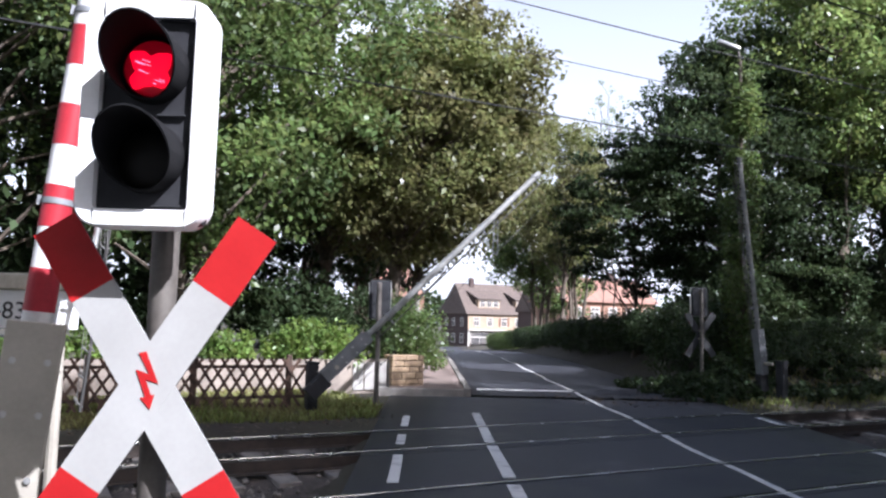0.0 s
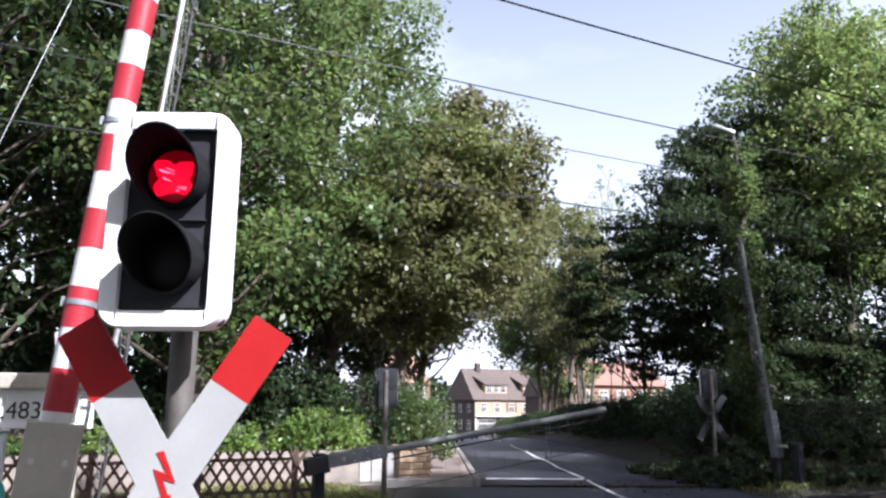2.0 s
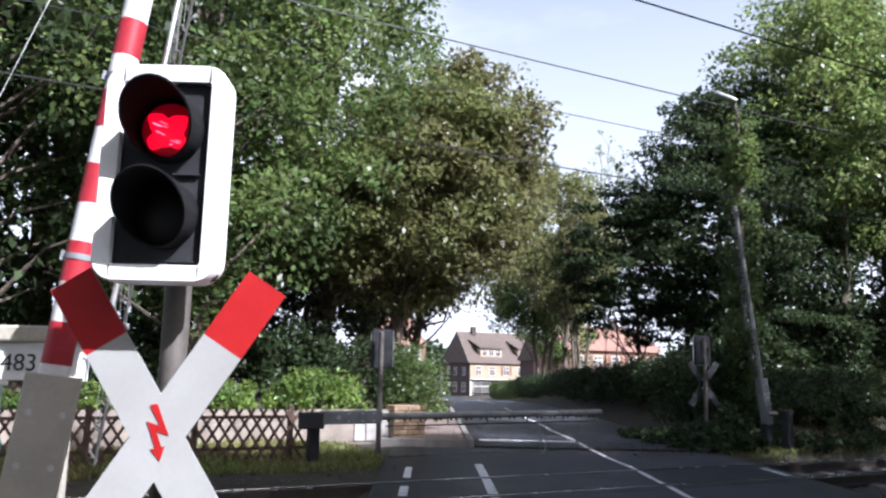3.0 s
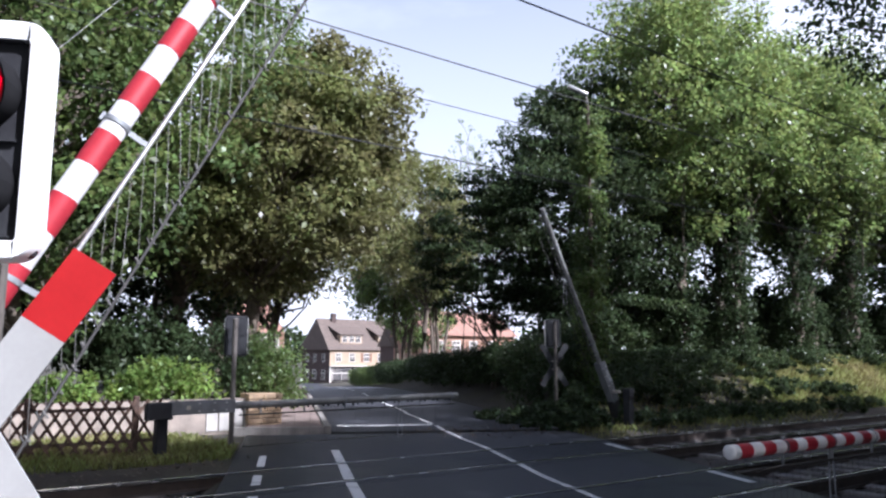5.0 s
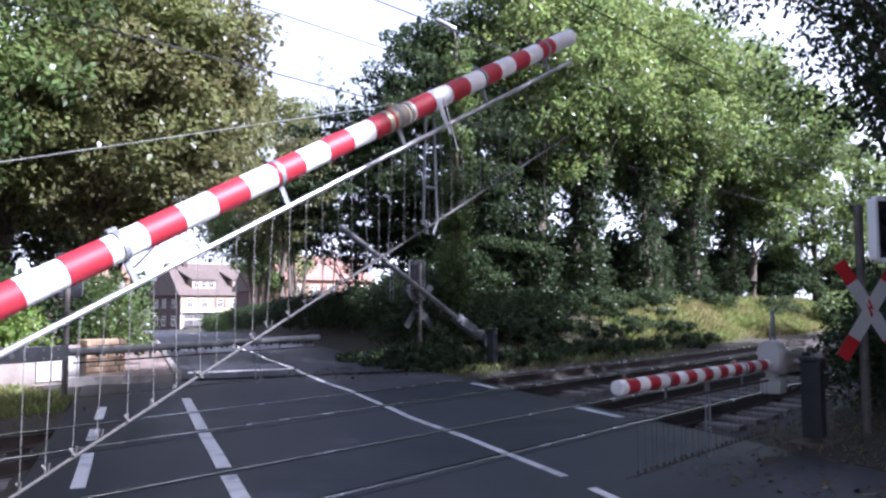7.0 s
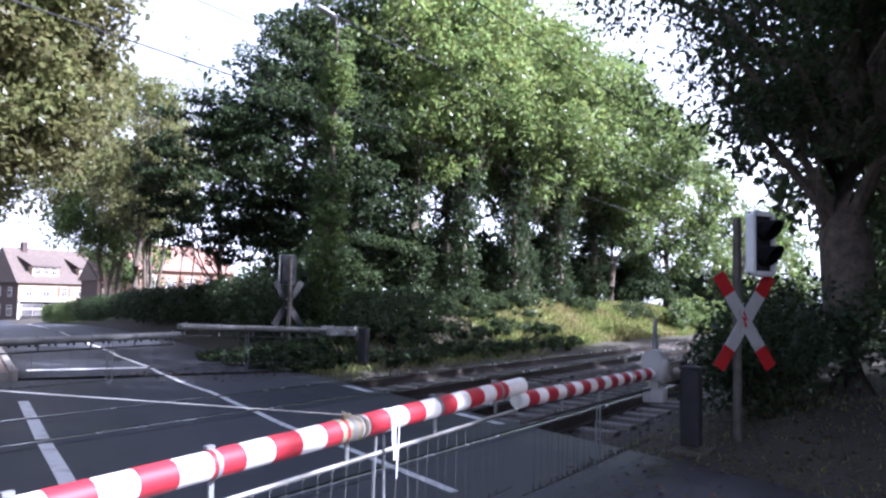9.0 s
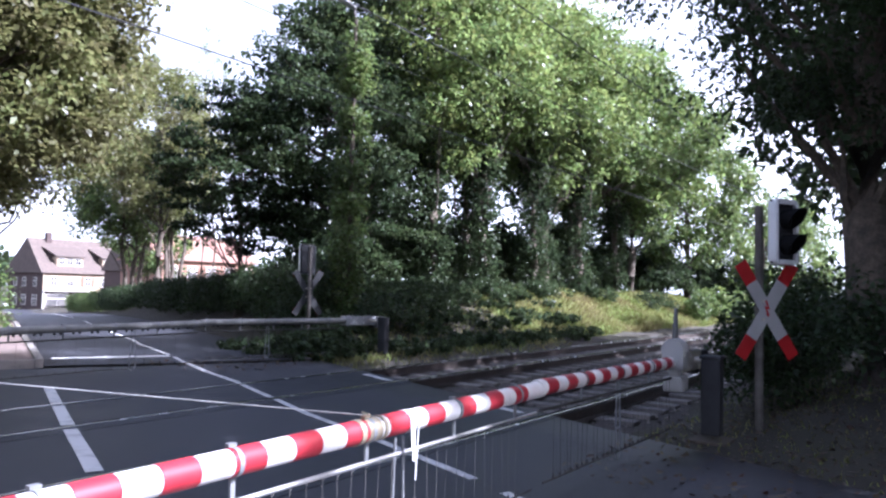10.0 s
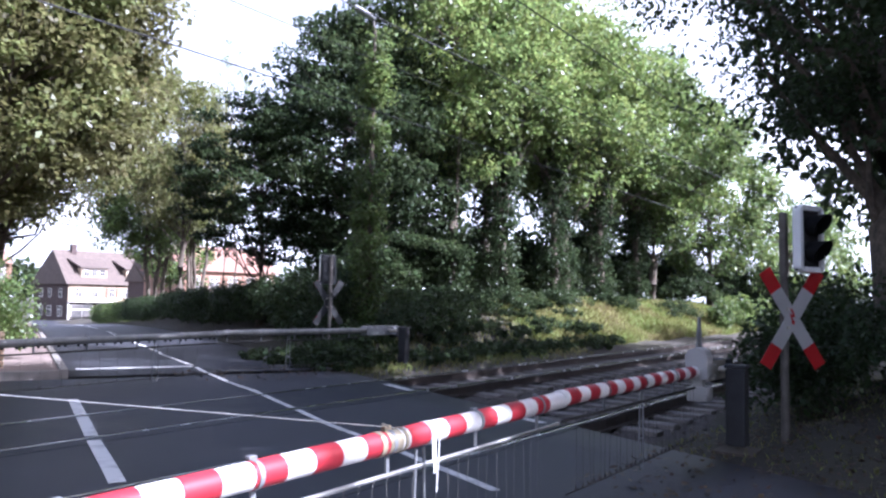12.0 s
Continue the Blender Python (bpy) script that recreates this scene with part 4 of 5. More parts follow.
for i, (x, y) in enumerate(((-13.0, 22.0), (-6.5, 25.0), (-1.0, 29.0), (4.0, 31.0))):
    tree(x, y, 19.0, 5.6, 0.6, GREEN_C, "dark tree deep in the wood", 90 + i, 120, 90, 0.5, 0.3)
# trees on the bank to the right
tree(22.0, 19.2, 11.4, 4.1, 0.6, GREEN_C, "dark bushy tree with layered boughs on the bank", 21, 330, 180, 0.15, 0.26, layered=True)
tree(25.0, 17.0, 15.6, 4.2, 4.6, GREEN_D, "tall ash tree with feathery light crown", 22, 260, 170, 0.17, 0.24, stems=1, ivy=9)
tree(29.0, 18.0, 16.0, 4.4, 4.6, GREEN_D, "tall ash tree with sunlit yellow-green crown", 23, 240, 160, 0.18, 0.24, stems=1, ivy=9.5)
tree(33.0, 16.2, 15.2, 4.2, 4.6, GREEN_D, "tall ash tree standing on the grassy bank", 24, 220, 160, 0.18, 0.24, stems=1, ivy=9)
tree(38.0, 17.0, 15.4, 4.4, 4.6, GREEN_A, "tall leafy tree on the grassy bank", 25, 230, 160, 0.22, 0.26, stems=1, ivy=9)
tree(43.0, 15.5, 14.6, 4.6, 3.0, GREEN_A, "leafy tree beside the railway", 26, 220, 150, 0.23, 0.26)
tree(51.0, 14.6, 13.4, 4.8, 1.6, GREEN_A, "leafy tree beside the railway further along", 27, 170, 130, 0.26, 0.26)
tree(66.0, 12.8, 10.0, 4.6, 1.0, GREEN_A, "distant tree beside the railway", 28, 80, 100, 0.3, 0.26)
tree(28.0, 25.5, 14.0, 5.0, 0.8, GREEN_C, "tree standing behind the first row on the bank", 29, 110, 100, 0.26, 0.26)
tree(35.0, 24.0, 14.5, 5.4, 0.8, GREEN_C, "tree standing behind the row on the bank", 30, 110, 100, 0.26, 0.26)
tree(48.0, 22.0, 13.0, 5.4, 0.8, GREEN_C, "tree standing behind the row further along", 31, 90, 90, 0.28, 0.26)
for i, (x, y, h, b, iv) in enumerate(((26.9, 15.9, 12.5, 5.2, 8.0), (31.0, 15.7, 13.0, 5.4, 8.5), (35.4, 15.4, 12.5, 5.2, 8.0), (40.4, 15.4, 12.0, 5.0, 7.5))):
    tree(x, y, h, 2.3, b, GREEN_A, "slim ivy-clad tree in the row on the bank", 80 + i, 60, 110, 0.18, 0.2, ivy=iv)
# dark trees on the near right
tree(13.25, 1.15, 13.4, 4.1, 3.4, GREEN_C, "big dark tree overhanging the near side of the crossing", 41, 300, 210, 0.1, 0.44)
# next two: height added, mostly out of view, to keep sun off the bank
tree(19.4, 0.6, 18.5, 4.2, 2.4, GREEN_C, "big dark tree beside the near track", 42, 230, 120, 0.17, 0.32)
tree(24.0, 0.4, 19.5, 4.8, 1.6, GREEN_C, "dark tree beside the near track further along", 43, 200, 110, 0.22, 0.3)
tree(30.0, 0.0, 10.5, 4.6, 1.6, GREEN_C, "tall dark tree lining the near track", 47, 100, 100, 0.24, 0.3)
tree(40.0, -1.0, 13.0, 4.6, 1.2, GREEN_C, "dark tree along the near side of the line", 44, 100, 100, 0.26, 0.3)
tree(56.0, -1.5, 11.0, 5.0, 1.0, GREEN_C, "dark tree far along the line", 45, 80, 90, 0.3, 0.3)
# added out of view to keep sun off the road and crossing
tree(12.0, -2.6, 13.0, 3.8, 3.4, GREEN_C, "added unseen roadside tree shading the crossing", 50, 240, 110, 0.2, 0.3)
tree(14.5, -4.5, 15.5, 4.2, 3.0, GREEN_C, "added unseen tree behind the near verge, casting shade", 48, 150, 110, 0.2, 0.3)

# more unseen trees added to the right, for shade on the road
tree(18.5, -5.2, 14.5, 3.6, 2.0, GREEN_C, "added unseen tree beside the road, casting shade", 54, 110, 100, 0.24, 0.3)
tree(22.0, -8.0, 16.5, 4.2, 2.0, GREEN_C, "tall added unseen tree beside the road, casting shade", 55, 110, 100, 0.26, 0.3)
tree(27.0, -4.5, 16.0, 4.6, 1.5, GREEN_C, "tall added unseen tree farther from the road, casting shade", 56, 100, 100, 0.28, 0.3)

tree(86.0, 0.0, 12.0, 5.0, 0.6, GREEN_A, "distant leafy tree where the line curves", 62, 90, 90, 0.4, 0.26)
tree(90.0, 14.5, 12.0, 5.0, 0.6, GREEN_A, "distant leafy tree beside the curving line", 63, 90, 90, 0.4, 0.26)
tree(140.0, 6.0, 13.0, 8.0, 0.4, GREEN_A, "broad distant tree closing the line", 64, 90, 90, 0.6, 0.3)
# tall bare-stemmed trees added out of view behind; their high crowns shade the crossing
tree(8.0, -4.4, 18.0, 3.5, 10.2, GREEN_C, "added unseen tree with a high crown, for shade", 71, 170, 110, 0.2, 0.3)
tree(11.0, -5.6, 18.0, 3.9, 8.5, GREEN_C, "added unseen tree with a high dark crown, for shade", 72, 170, 110, 0.2, 0.3)
# lower unseen tree, added to block sun spots near the boom
tree(10.2, -6.8, 11.0, 2.6, 2.5, GREEN_C, "added unseen lower tree blocking sun spots on the road", 74, 120, 110, 0.2, 0.22)
# tall trees added out of view, closing the road behind to cut sky light
for i, (x, y, h, r) in enumerate(((-7.5, -6.5, 18, 4.6), (-10.5, -1.0, 17, 4.6), (-5.5, -13.0, 19, 4.8), (-13.0, -18.0, 19, 5.6), (-9.0, -26.0, 19, 5.6), (-20.0, -38.0, 20, 7.0), (-28.0, -46.0, 20, 7.0), (3.0, -15.0, 19, 4.6), (-2.0, -24.0, 19, 5.0))):
    tree(x, y, h, r, 1.5, GREEN_C, "tall added unseen tree behind the crossing, cutting sky light", 57 + i * 7, 90, 70, 0.4, 0.3)


# hedges, ivy, bushes
for i, (x, y, sx, sy, h, mm) in enumerate(((-5.5, 15.6, 1.5, 0.45, 0.6, IVY), (-2.6, 15.6, 1.5, 0.45, 0.6, IVY), (0.4, 15.6, 1.5, 0.45, 0.65, IVY), (3.2, 15.5, 1.4, 0.45, 0.75, IVY), (5.0, 15.4, 0.8, 0.45, 1.05, IVY))):
    bush("ivy_hedge", x, y, sx, sy, h, mm, "sunlit ivy and bramble hanging over the low wall", 50 + i, 60, 60, 0.11, 0.55, category="hedge")
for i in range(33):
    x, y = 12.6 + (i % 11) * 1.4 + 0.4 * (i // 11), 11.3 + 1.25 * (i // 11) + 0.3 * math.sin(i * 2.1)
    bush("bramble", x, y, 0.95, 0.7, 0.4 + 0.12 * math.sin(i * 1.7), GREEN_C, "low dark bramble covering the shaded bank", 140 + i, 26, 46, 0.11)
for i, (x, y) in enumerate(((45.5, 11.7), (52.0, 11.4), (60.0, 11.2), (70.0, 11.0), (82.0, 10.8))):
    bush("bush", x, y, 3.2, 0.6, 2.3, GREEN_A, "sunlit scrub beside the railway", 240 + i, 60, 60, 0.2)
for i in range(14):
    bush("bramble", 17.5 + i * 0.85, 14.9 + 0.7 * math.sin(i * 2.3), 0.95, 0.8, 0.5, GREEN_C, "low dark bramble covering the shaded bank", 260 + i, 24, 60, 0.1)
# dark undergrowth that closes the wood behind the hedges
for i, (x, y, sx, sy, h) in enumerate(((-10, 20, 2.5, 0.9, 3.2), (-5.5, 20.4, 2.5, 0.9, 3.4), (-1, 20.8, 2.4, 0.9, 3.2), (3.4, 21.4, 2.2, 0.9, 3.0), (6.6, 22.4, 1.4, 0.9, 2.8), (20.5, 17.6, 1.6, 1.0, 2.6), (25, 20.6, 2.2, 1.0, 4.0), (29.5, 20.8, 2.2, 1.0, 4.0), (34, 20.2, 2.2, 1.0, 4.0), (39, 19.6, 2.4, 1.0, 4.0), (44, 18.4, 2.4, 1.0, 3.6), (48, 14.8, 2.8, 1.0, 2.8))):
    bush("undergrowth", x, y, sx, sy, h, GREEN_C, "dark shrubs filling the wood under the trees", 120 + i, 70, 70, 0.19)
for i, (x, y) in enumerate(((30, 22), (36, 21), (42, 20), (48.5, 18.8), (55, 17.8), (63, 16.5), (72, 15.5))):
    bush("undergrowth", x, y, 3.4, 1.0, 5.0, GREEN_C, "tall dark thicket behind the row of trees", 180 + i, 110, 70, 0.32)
bush("bush", 7.7, 16.9, 0.8, 0.7, 2.5, GREEN_A, "tall green bush beside the stone pier", 56, 100, 90, 0.09, 0.1)
bush("bush", 6.6, 16.8, 0.8, 0.6, 2.7, GREEN_C, "dark bush behind the pale wall", 57, 40, 90, 0.09, 0.3)
for i in range(22):
    a = 20.5 + i * 3.2
    p = at(7.7 + 0.15 * math.sin(i), a)
    g = float(terrain(p.x, p.y)) - 0.1
    bush("clipped_hedge", p.x, p.y, 0.7, 1.9, max(0.9, 2.25 - 0.03 * (a - 24) - g), GREEN_A if i > 12 else GREEN_C, "long clipped hedge along the raised bank", 60 + i, 100, 70, 0.11, g, ROAD_YAW, "hedge", top=1)
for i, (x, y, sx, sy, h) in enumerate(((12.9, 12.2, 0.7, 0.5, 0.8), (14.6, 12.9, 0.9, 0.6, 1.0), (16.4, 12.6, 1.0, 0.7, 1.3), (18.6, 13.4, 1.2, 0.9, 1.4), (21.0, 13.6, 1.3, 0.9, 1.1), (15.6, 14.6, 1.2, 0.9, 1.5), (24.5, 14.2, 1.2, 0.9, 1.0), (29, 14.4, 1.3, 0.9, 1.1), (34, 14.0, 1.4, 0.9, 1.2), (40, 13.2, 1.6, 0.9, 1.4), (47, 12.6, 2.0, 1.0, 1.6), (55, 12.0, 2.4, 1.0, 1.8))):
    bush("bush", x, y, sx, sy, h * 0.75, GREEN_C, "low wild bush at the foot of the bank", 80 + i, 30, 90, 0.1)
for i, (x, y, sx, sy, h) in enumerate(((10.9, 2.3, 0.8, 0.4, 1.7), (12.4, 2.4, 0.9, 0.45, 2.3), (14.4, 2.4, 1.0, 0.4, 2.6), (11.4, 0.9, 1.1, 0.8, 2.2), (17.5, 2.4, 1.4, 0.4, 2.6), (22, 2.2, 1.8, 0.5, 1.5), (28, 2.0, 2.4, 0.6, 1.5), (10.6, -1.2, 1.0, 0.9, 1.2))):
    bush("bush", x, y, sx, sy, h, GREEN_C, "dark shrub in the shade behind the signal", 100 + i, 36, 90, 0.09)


# shrubs added out of view so no sun reaches the near right verge
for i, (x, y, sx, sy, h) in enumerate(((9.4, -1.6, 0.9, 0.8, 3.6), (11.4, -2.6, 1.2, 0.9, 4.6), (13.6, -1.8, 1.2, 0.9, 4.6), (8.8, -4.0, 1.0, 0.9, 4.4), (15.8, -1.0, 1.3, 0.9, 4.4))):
    bush("undergrowth", x, y, sx, sy, h, GREEN_C, "added unseen shrubs shading the verge behind the signal", 200 + i, 80, 70, 0.17)


# ---- street lamp wrapped in ivy ----
def street_lamp():
    t = empty("street_lamp", pose(15.55, 13.2, 0.35, 0, 0, 0), "tall street lamp, its mast wrapped in ivy", "street lamp")
    bm = bmesh.new()
    rod(bm, (0, 0, -0.5), (0, 0, 8.2), 0.075, 0.05, n=12)
    part("mast", bm, BARK, t, "dark weathered wooden mast", True)
    bm = bmesh.new()
    rod(bm, (0, 0, 8.15), (-0.04, 0.03, 8.52), 0.03, n=8)
    part("arm", bm, POST, t, "short steel bracket")
    bm = bmesh.new()
    box(bm, (-0.2, 0.18, 8.62), (0.62, 0.24, 0.11), Euler((0, radians(28), radians(-42))).to_matrix(), bevel=0.04)
    part("lantern", bm, ALU, t, "grey lantern head", True)
    rng = np.random.default_rng(5)
    n = 120
    zz = rng.uniform(0.2, 7.9, n)
    an = rng.uniform(0, 6.3, n)
    C = np.stack([0.24 * np.cos(an), 0.24 * np.sin(an), zz], 1)
    V, F = leaf_cloud(rng, C, rng.uniform(0.2, 0.5, n), 80, 0.12)
    from_arrays("ivy", V, F, GREEN_A, t, "sunlit ivy climbing the mast")


street_lamp()


# ---- overhead wires ----
def wire(name, pts, r, label):
    bm = bmesh.new()
    for p, q in zip(pts, pts[1:]):
        rod(bm, p, q, r, n=5)
    return tagged(to_object(name, bm, CABLE), label, "cable")


def cable(name, pts, r, label):
    """One swept tube through the points."""
    bm = bmesh.new()
    prev = None
    for i, p in enumerate(pts):
        q = [bm.verts.new((p[0], p[1] + r * math.cos(k * math.pi * 0.4), p[2] + r * math.sin(k * math.pi * 0.4))) for k in range(5)]
        if prev:
            for k in range(5):
                bm.faces.new((prev[k], prev[(k + 1) % 5], q[(k + 1) % 5], q[k]))
        prev = q
    return tagged(to_object(name, bm, CABLE), label, "cable")


def catenary(y, z_top, z_low, x0, x1, dip):
    xs = np.linspace(x0, x1, 24)
    t = (xs - x0) / (x1 - x0)
    return [(float(x), y, float(z_top - dip * 4 * k * (1 - k))) for x, k in zip(xs, t)]


cable("catenary_wire", catenary(9.0, 7.55, 0, -45, 60, 1.05), 0.012, "dark catenary wire above the far track")
wire("contact_wire", [(-60, 9.0, 4.8), (60, 9.0, 4.8)], 0.011, "dark contact wire above the far track")
cable("catenary_wire", catenary(6.0, 7.1, 0, -45, 60, 1.0), 0.012, "dark catenary wire above the near track")
wire("contact_wire", [(-60, 9.0, 5.72), (60, 9.0, 5.72)], 0.007, "thin auxiliary wire above the far track")


# ---- houses ----
def window(parent, x, z, w, h, y, shutters=False, normal=(0, -1)):
    """A window on a wall facing -y (or -x), in the house's space."""
    def P(px, py, pz):
        return (px, py, pz) if normal == (0, -1) else (py, px, pz)
    def S(sx, sy, sz):
        return (sx, sy, sz) if normal == (0, -1) else (sy, sx, sz)
    t = 0.09
    bm = bmesh.new()
    box(bm, P(x, y - 0.02, z), S(w + t, 0.08, h + t))
    win = part("window", bm, FRAME, parent, "white framed window")
    pw, rows_at = (w - 3 * t * 0.7) / 2, ((-0.18, 0.56), (0.32, 0.28))
    for dx in (-1, 1):
        for dz, ph in rows_at:
            bm = bmesh.new()
            box(bm, P(x + dx * (pw / 2 + t * 0.35), y - 0.062, z + dz * h), S(pw, 0.012, ph * h))
            part("pane", bm, GLASS, win)
    if shutters:
        for sg in (-1, 1):
            bm = bmesh.new()
            box(bm, P(x + sg * (w / 2 + 0.3), y - 0.03, z), S(0.45, 0.05, h + 0.1))
            part("shutter", bm, SHUTTER, win, "brown wooden shutter")


def gable_roof(parent, x0, x1, y0, y1, ze, zr, material, over=0.4, hip=0.0):
    bm = bmesh.new()
    ym = (y0 + y1) / 2
    a = [bm.verts.new(p) for p in ((x0 - over, y0 - over, ze - 0.15), (x1 + over, y0 - over, ze - 0.15), (x1 + over, y1 + over, ze - 0.15), (x0 - over, y1 + over, ze - 0.15), (x0 - over + hip, ym, zr), (x1 + over - hip, ym, zr))]
    for f in ((0, 1, 5, 4), (2, 3, 4, 5), (3, 0, 4), (1, 2, 5), (3, 2, 1, 0)):
        bm.faces.new([a[i] for i in f])
    bmesh.ops.recalc_face_normals(bm, faces=bm.faces)
    return part("roof", bm, material, parent, "tiled pitched roof")


def corner_house():
    t = empty("corner_house", pose(62.9, 111.8, -2.6), "corner house with dark brick side, cream front and shop below", "house")
    W, D, H, RZ = 17.0, 9.5, 5.7, 10.9
    bm = bmesh.new()
    box(bm, (W / 2, D / 2, H / 2), (W, D, H))
    part("wall", bm, BRICK, t, "dark brown brick wall")
    bm = bmesh.new()
    box(bm, (W / 2, -0.05, 4.3), (W - 0.02, 0.12, 2.7))
    part("upper_front", bm, RENDER_W, t, "cream rendered upper front")
    bm = bmesh.new()
    box(bm, (W / 2, -0.2, 2.9), (W, 0.5, 0.16))
    part("canopy", bm, FRAME, t, "narrow white canopy over the shop")
    roof = gable_roof(t, 0, W, 0, D, H, RZ, ROOF, 0.5, 0.45)
    bm = bmesh.new()
    vs = [bm.verts.new((-0.1, y, z)) for y, z in ((0.1, H - 0.3), (D - 0.1, H - 0.3), (D / 2, RZ - 0.25))]
    r = bmesh.ops.extrude_face_region(bm, geom=[bm.faces.new(vs)])
    bmesh.ops.translate(bm, vec=(0.4, 0, 0), verts=[v for v in r["geom"] if isinstance(v, bmesh.types.BMVert)])
    bmesh.ops.recalc_face_normals(bm, faces=bm.faces)
    part("gable", bm, BRICK, t, "dark brick gable end")
    for x in (3.0, 12.5):
        bm = bmesh.new()
        box(bm, (x, D / 2 - 0.4, RZ + 0.1), (0.8, 0.7, 1.6), bevel=0.03)
        part("chimney", bm, BRICK, roof, "brick chimney")
    # long shed dormer and a second one
    for x, w in ((4.4, 4.2), (11.5, 3.4)):
        bm = bmesh.new()
        vs = [bm.verts.new(p) for p in ((x - w / 2 - 0.3, 0.3, 8.0), (x + w / 2 + 0.3, 0.3, 8.0), (x + w / 2 + 0.9, 3.2, 9.4), (x - w / 2 - 0.9, 3.2, 9.4))]
        f = bm.faces.new(vs)
        r = bmesh.ops.extrude_face_region(bm, geom=[f])
        bmesh.ops.translate(bm, vec=(0, 0, 0.2), verts=[v for v in r["geom"] if isinstance(v, bmesh.types.BMVert)])
        bmesh.ops.recalc_face_normals(bm, faces=bm.faces)
        dr = part("dormer_roof", bm, ROOF, roof)
        bm = bmesh.new()
        box(bm, (x, 1.2, 7.3), (w, 1.3, 1.4))
        part("dormer", bm, RENDER_W, roof, "cream dormer front")
        for k in (-1, 0, 1):
            window(t, x + k * w * 0.31, 7.35, w * 0.22, 1.0, 0.54)
    for x in (1.6, 4.2, 7.0, 9.8, 12.6, 15.2):
        window(t, x, 4.3, 1.05, 1.4, -0.11, x == 7.0)
    for x, w in ((2.3, 3.4), (6.1, 2.6), (10.5, 3.6), (14.6, 3.0)):
        window(t, x, 1.45, w, 2.1, 0.0)
    for y in (2.0, 5.0, 7.5):
        window(t, y, 4.2, 0.9, 1.3, 0.0, False, (-1, 0))
        window(t, y, 1.5, 1.2, 1.5, 0.0, False, (-1, 0))
    bm = bmesh.new()
    box(bm, (0.15, -0.08, 1.4), (0.3, 0.25, 2.8))
    part("corner_pillar", bm, FRAME, t, "white shop corner pillar")


corner_house()


def row_house(x, y, z, w, d, h, rz, turn, wall_mat, roof_mat, label, cols, floors=2):
    t = empty("house", pose(x, y, z, 0, 0, turn), label, "house")
    bm = bmesh.new()
    box(bm, (w / 2, d / 2, h / 2), (w, d, h))
    part("wall", bm, wall_mat, t)
    roof = gable_roof(t, 0, w, 0, d, h, rz, roof_mat)
    bm = bmesh.new()
    box(bm, (w * 0.7, d / 2, rz + 0.1), (0.7, 0.7, 1.4))
    part("chimney", bm, BRICK, roof, "brick chimney")
    for f in range(floors):
        for c in range(cols):
            window(t, w * (c + 0.5) / cols, 1.5 + 2.7 * f, 1.1, 1.3, 0.0, f == 1)


row_house(51.5, 69.0, -1.3, 12, 8, 5.6, 8.4, -4, mat("orange_brick", (0.34, 0.2, 0.145), (0.27, 0.16, 0.115), 0.9, scale=2, bscale=20, fine=0.2), ROOF_O, "orange brick row house with white windows behind the hedge", 5)
row_house(67.5, 98.0, -2.4, 9, 8, 6.0, 10.0, -10, BRICK, ROOF, "dark brick house half hidden by street trees", 3)
row_house(28.2, 66.0, -1.0, 3.6, 8, 5.0, 8.4, 0, RENDER_W, ROOF_O, "house with a steep orange roof behind the trees", 3)


# ---- grass, weeds, litter ----
def grass(name, n, xr, yr, keep, h, label, seed, material=None):
    rng = np.random.default_rng(seed)
    x, y = rng.uniform(*xr, n), rng.uniform(*yr, n)
    k = keep(x, y)
    x, y = x[k], y[k]
    m = len(x)
    z = terrain(x, y)
    a = rng.uniform(0, 6.28, m)
    hh = h * rng.uniform(0.4, 1.4, m)
    w = 0.008 + 0.006 * rng.random(m)
    dx, dy = np.cos(a), np.sin(a)
    bend = rng.uniform(0.2, 0.9, m) * hh
    b = np.stack([x, y, z - 0.01], 1)
    V = np.stack([b + np.stack([-dy * w, dx * w, 0 * w], 1), b - np.stack([-dy * w, dx * w, 0 * w], 1), b + np.stack([dx * bend * 0.5 + dy * w * 0.4, dy * bend * 0.5, hh * 0.75], 1), b + np.stack([dx * bend, dy * bend, hh], 1)], 1)
    F = np.arange(4 * m).reshape(m, 4)[:, [0, 1, 2, 3]]
    return tagged(from_arrays(name, V.reshape(-1, 3), F, material or BLADE), label, "grass", kind="stuff")


def verge(x, y):
    s, a = s_a(x, y)
    return ((s < -0.75) | (s > 6.05))


grass("grass", 26000, (-8, 5.2), (10.8, 14.8), lambda x, y: verge(x, y) & (s_a(x, y)[0] < -0.75), 0.13, "short green grass beside the fence", 1)
grass("grass", 50000, (22.8, 50), (11.2, 17), lambda x, y: verge(x, y) & (s_a(x, y)[0] > 6.05), 0.24, "rough sunlit grass on the bank", 2)
grass("grass", 5000, (6.5, 16), (-3, 3.0), lambda x, y: verge(x, y) & (s_a(x, y)[0] > 6.0), 0.05, "thin grass and weeds in the shade", 3)
grass("grass", 7000, (10.5, 23), (10.2, 14.5), lambda x, y: verge(x, y) & (s_a(x, y)[0] > 6.05), 0.13, "sparse weeds at the foot of the bank", 6)
grass("grass", 14000, (-6, 1.0), (1.5, 3.2), lambda x, y: s_a(x, y)[0] < -0.75, 0.14, "grass round the barrier machine", 4)


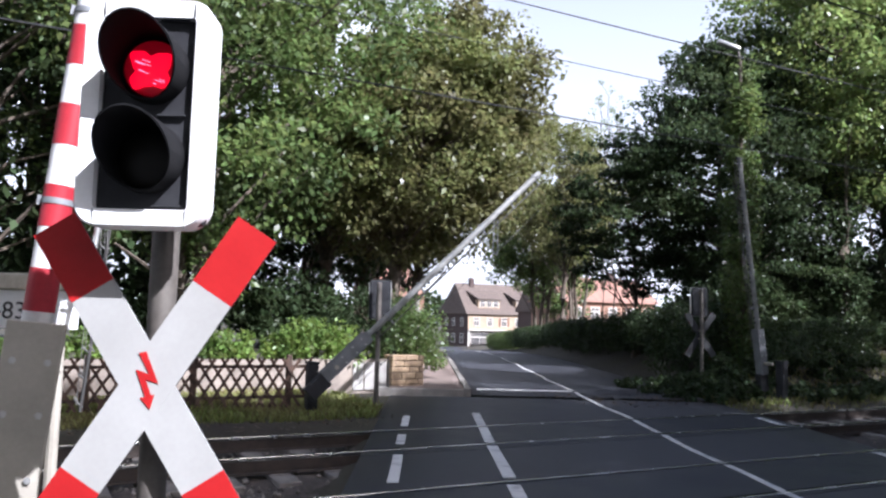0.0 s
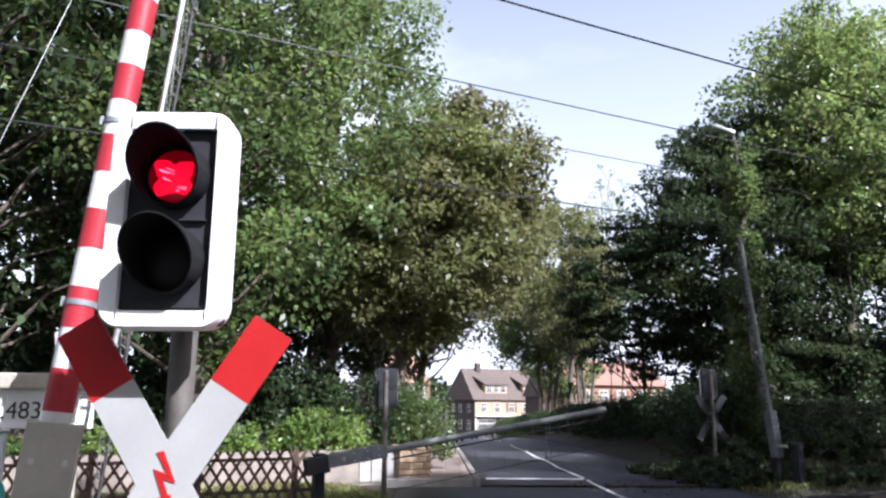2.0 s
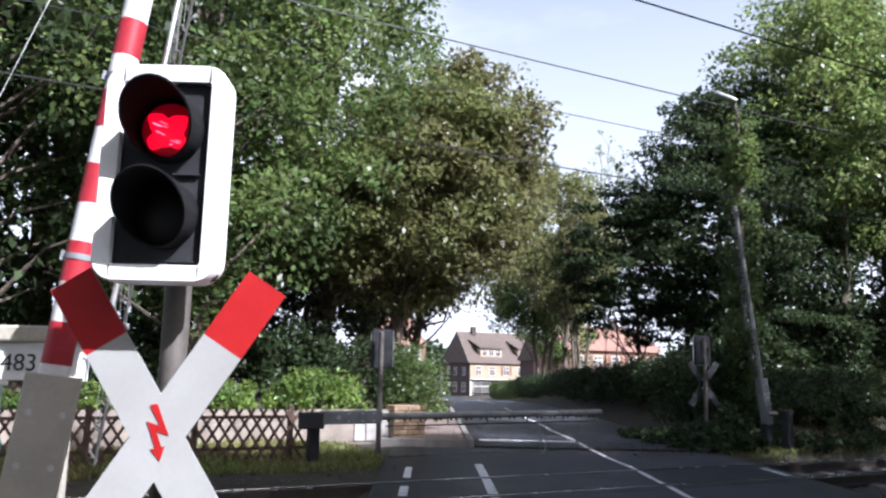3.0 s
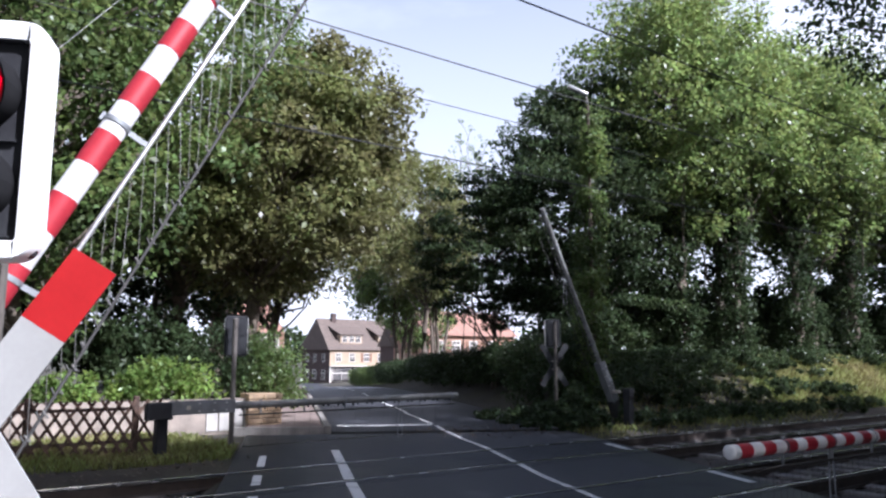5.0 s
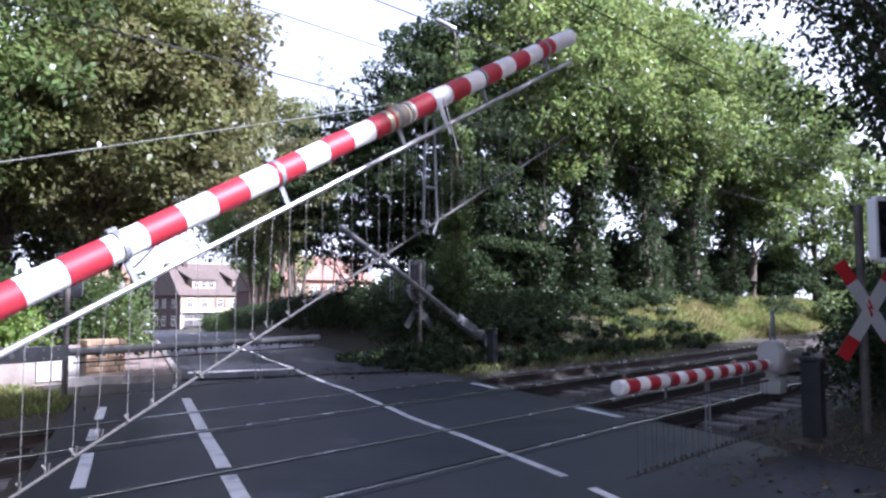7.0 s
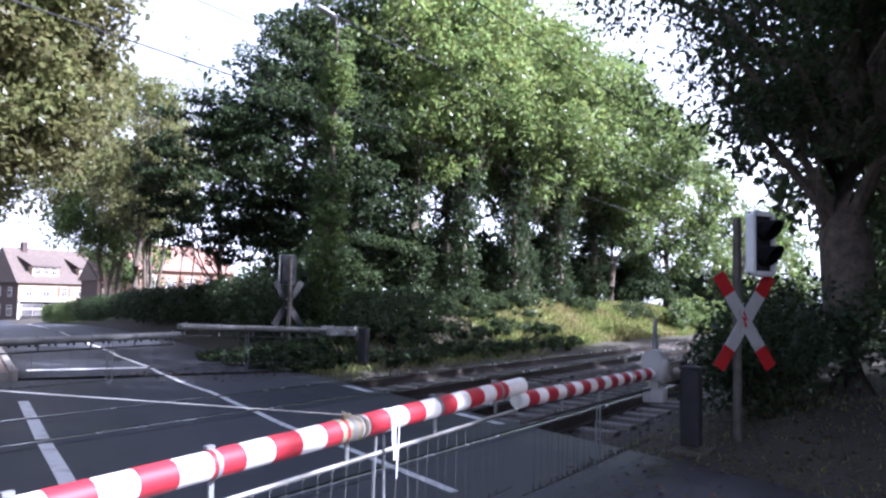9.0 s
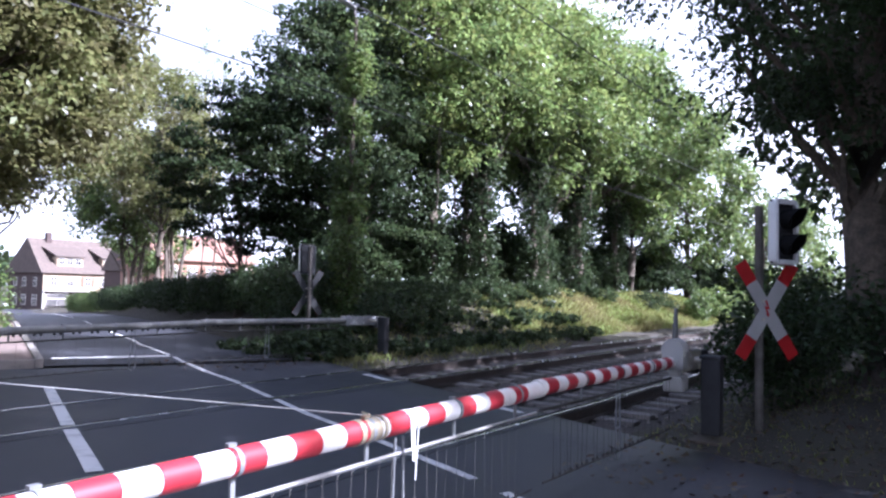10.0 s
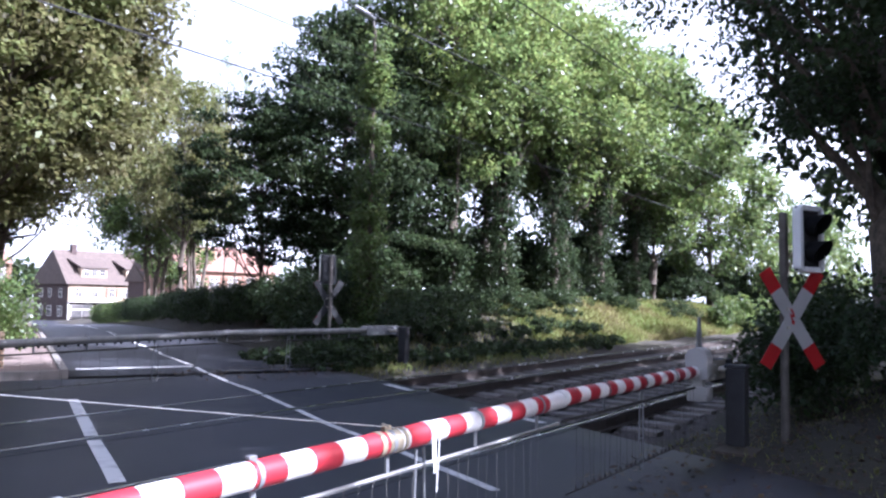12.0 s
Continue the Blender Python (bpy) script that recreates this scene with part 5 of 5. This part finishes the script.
def leaf_litter(n=5000):
    """Fallen leaves on the shaded verge and along the kerbs."""
    rng = np.random.default_rng(33)
    x = np.concatenate([rng.uniform(6.0, 14, n // 2), rng.uniform(9, 20, n // 4), rng.uniform(-4, 5, n // 4)])
    y = np.concatenate([rng.uniform(-2.5, 3.0, n // 2), rng.uniform(10.3, 13, n // 4), rng.uniform(10.3, 14.5, n // 4)])
    m = len(x)
    s, a = s_a(x, y)
    z = np.where((s > -0.7) & (s < 5.95), 0.004, terrain(x, y) + 0.01)
    C = np.stack([x, y, z], 1)
    th = rng.uniform(0, 6.28, m)
    d = np.stack([np.cos(th), np.sin(th), rng.normal(0, 0.25, m)], 1) * rng.uniform(0.02, 0.05, m)[:, None]
    w = np.stack([-np.sin(th), np.cos(th), rng.normal(0, 0.25, m)], 1) * rng.uniform(0.012, 0.03, m)[:, None]
    V = np.stack([C - d, C + w, C + d + np.array([0, 0, 0.01]), C - w], 1)
    dry = leaf_mat("dry_leaf", (0.1, 0.07, 0.04), (0.06, 0.045, 0.03), 0.04, 3.0, 0.2, 0.2)
    return tagged(from_arrays("leaf_litter", V.reshape(-1, 3), np.arange(4 * m).reshape(m, 4), dry), "dry brown fallen leaves", "leaf litter", kind="stuff")


leaf_litter()


def far_woods():
    rng = np.random.default_rng(9)
    n = 420
    az = rng.uniform(0, 2 * math.pi, n)
    R = rng.uniform(150, 230, n)
    C = np.stack([40 + R * np.cos(az), 30 + R * np.sin(az), rng.uniform(2, 7, n)], 1)
    V, F = leaf_cloud(rng, C, rng.uniform(5, 9, n), 60, 2.2)
    return tagged(from_arrays("far_woods", V, F, GREEN_C), "distant dark belt of woods", "woods", kind="stuff")


far_woods()


# ---- everything that moves ----
def motions():
    for boom, hang, low, leg, legs_at, rows in moving:
        walk(boom, [(t, pose(0, 0, 0, 0, -a, 0)) for t, a in rows])
        for o, x in hang:
            walk(o, [(t, pose(x, 0, -0.16, 1.5 * math.sin(x * 37), a + 2.2 * math.sin(x * 53), 0)) for t, a in rows])
        walk(low, [(t, pose(-SKIRT * math.sin(radians(a)), 0, -0.16 - SKIRT * math.cos(radians(a)), 0, 0, 0)) for t, a in rows])
        walk(leg, [(t, pose(legs_at, 0, -0.07, 0, a, 0)) for t, a in rows])


motions()
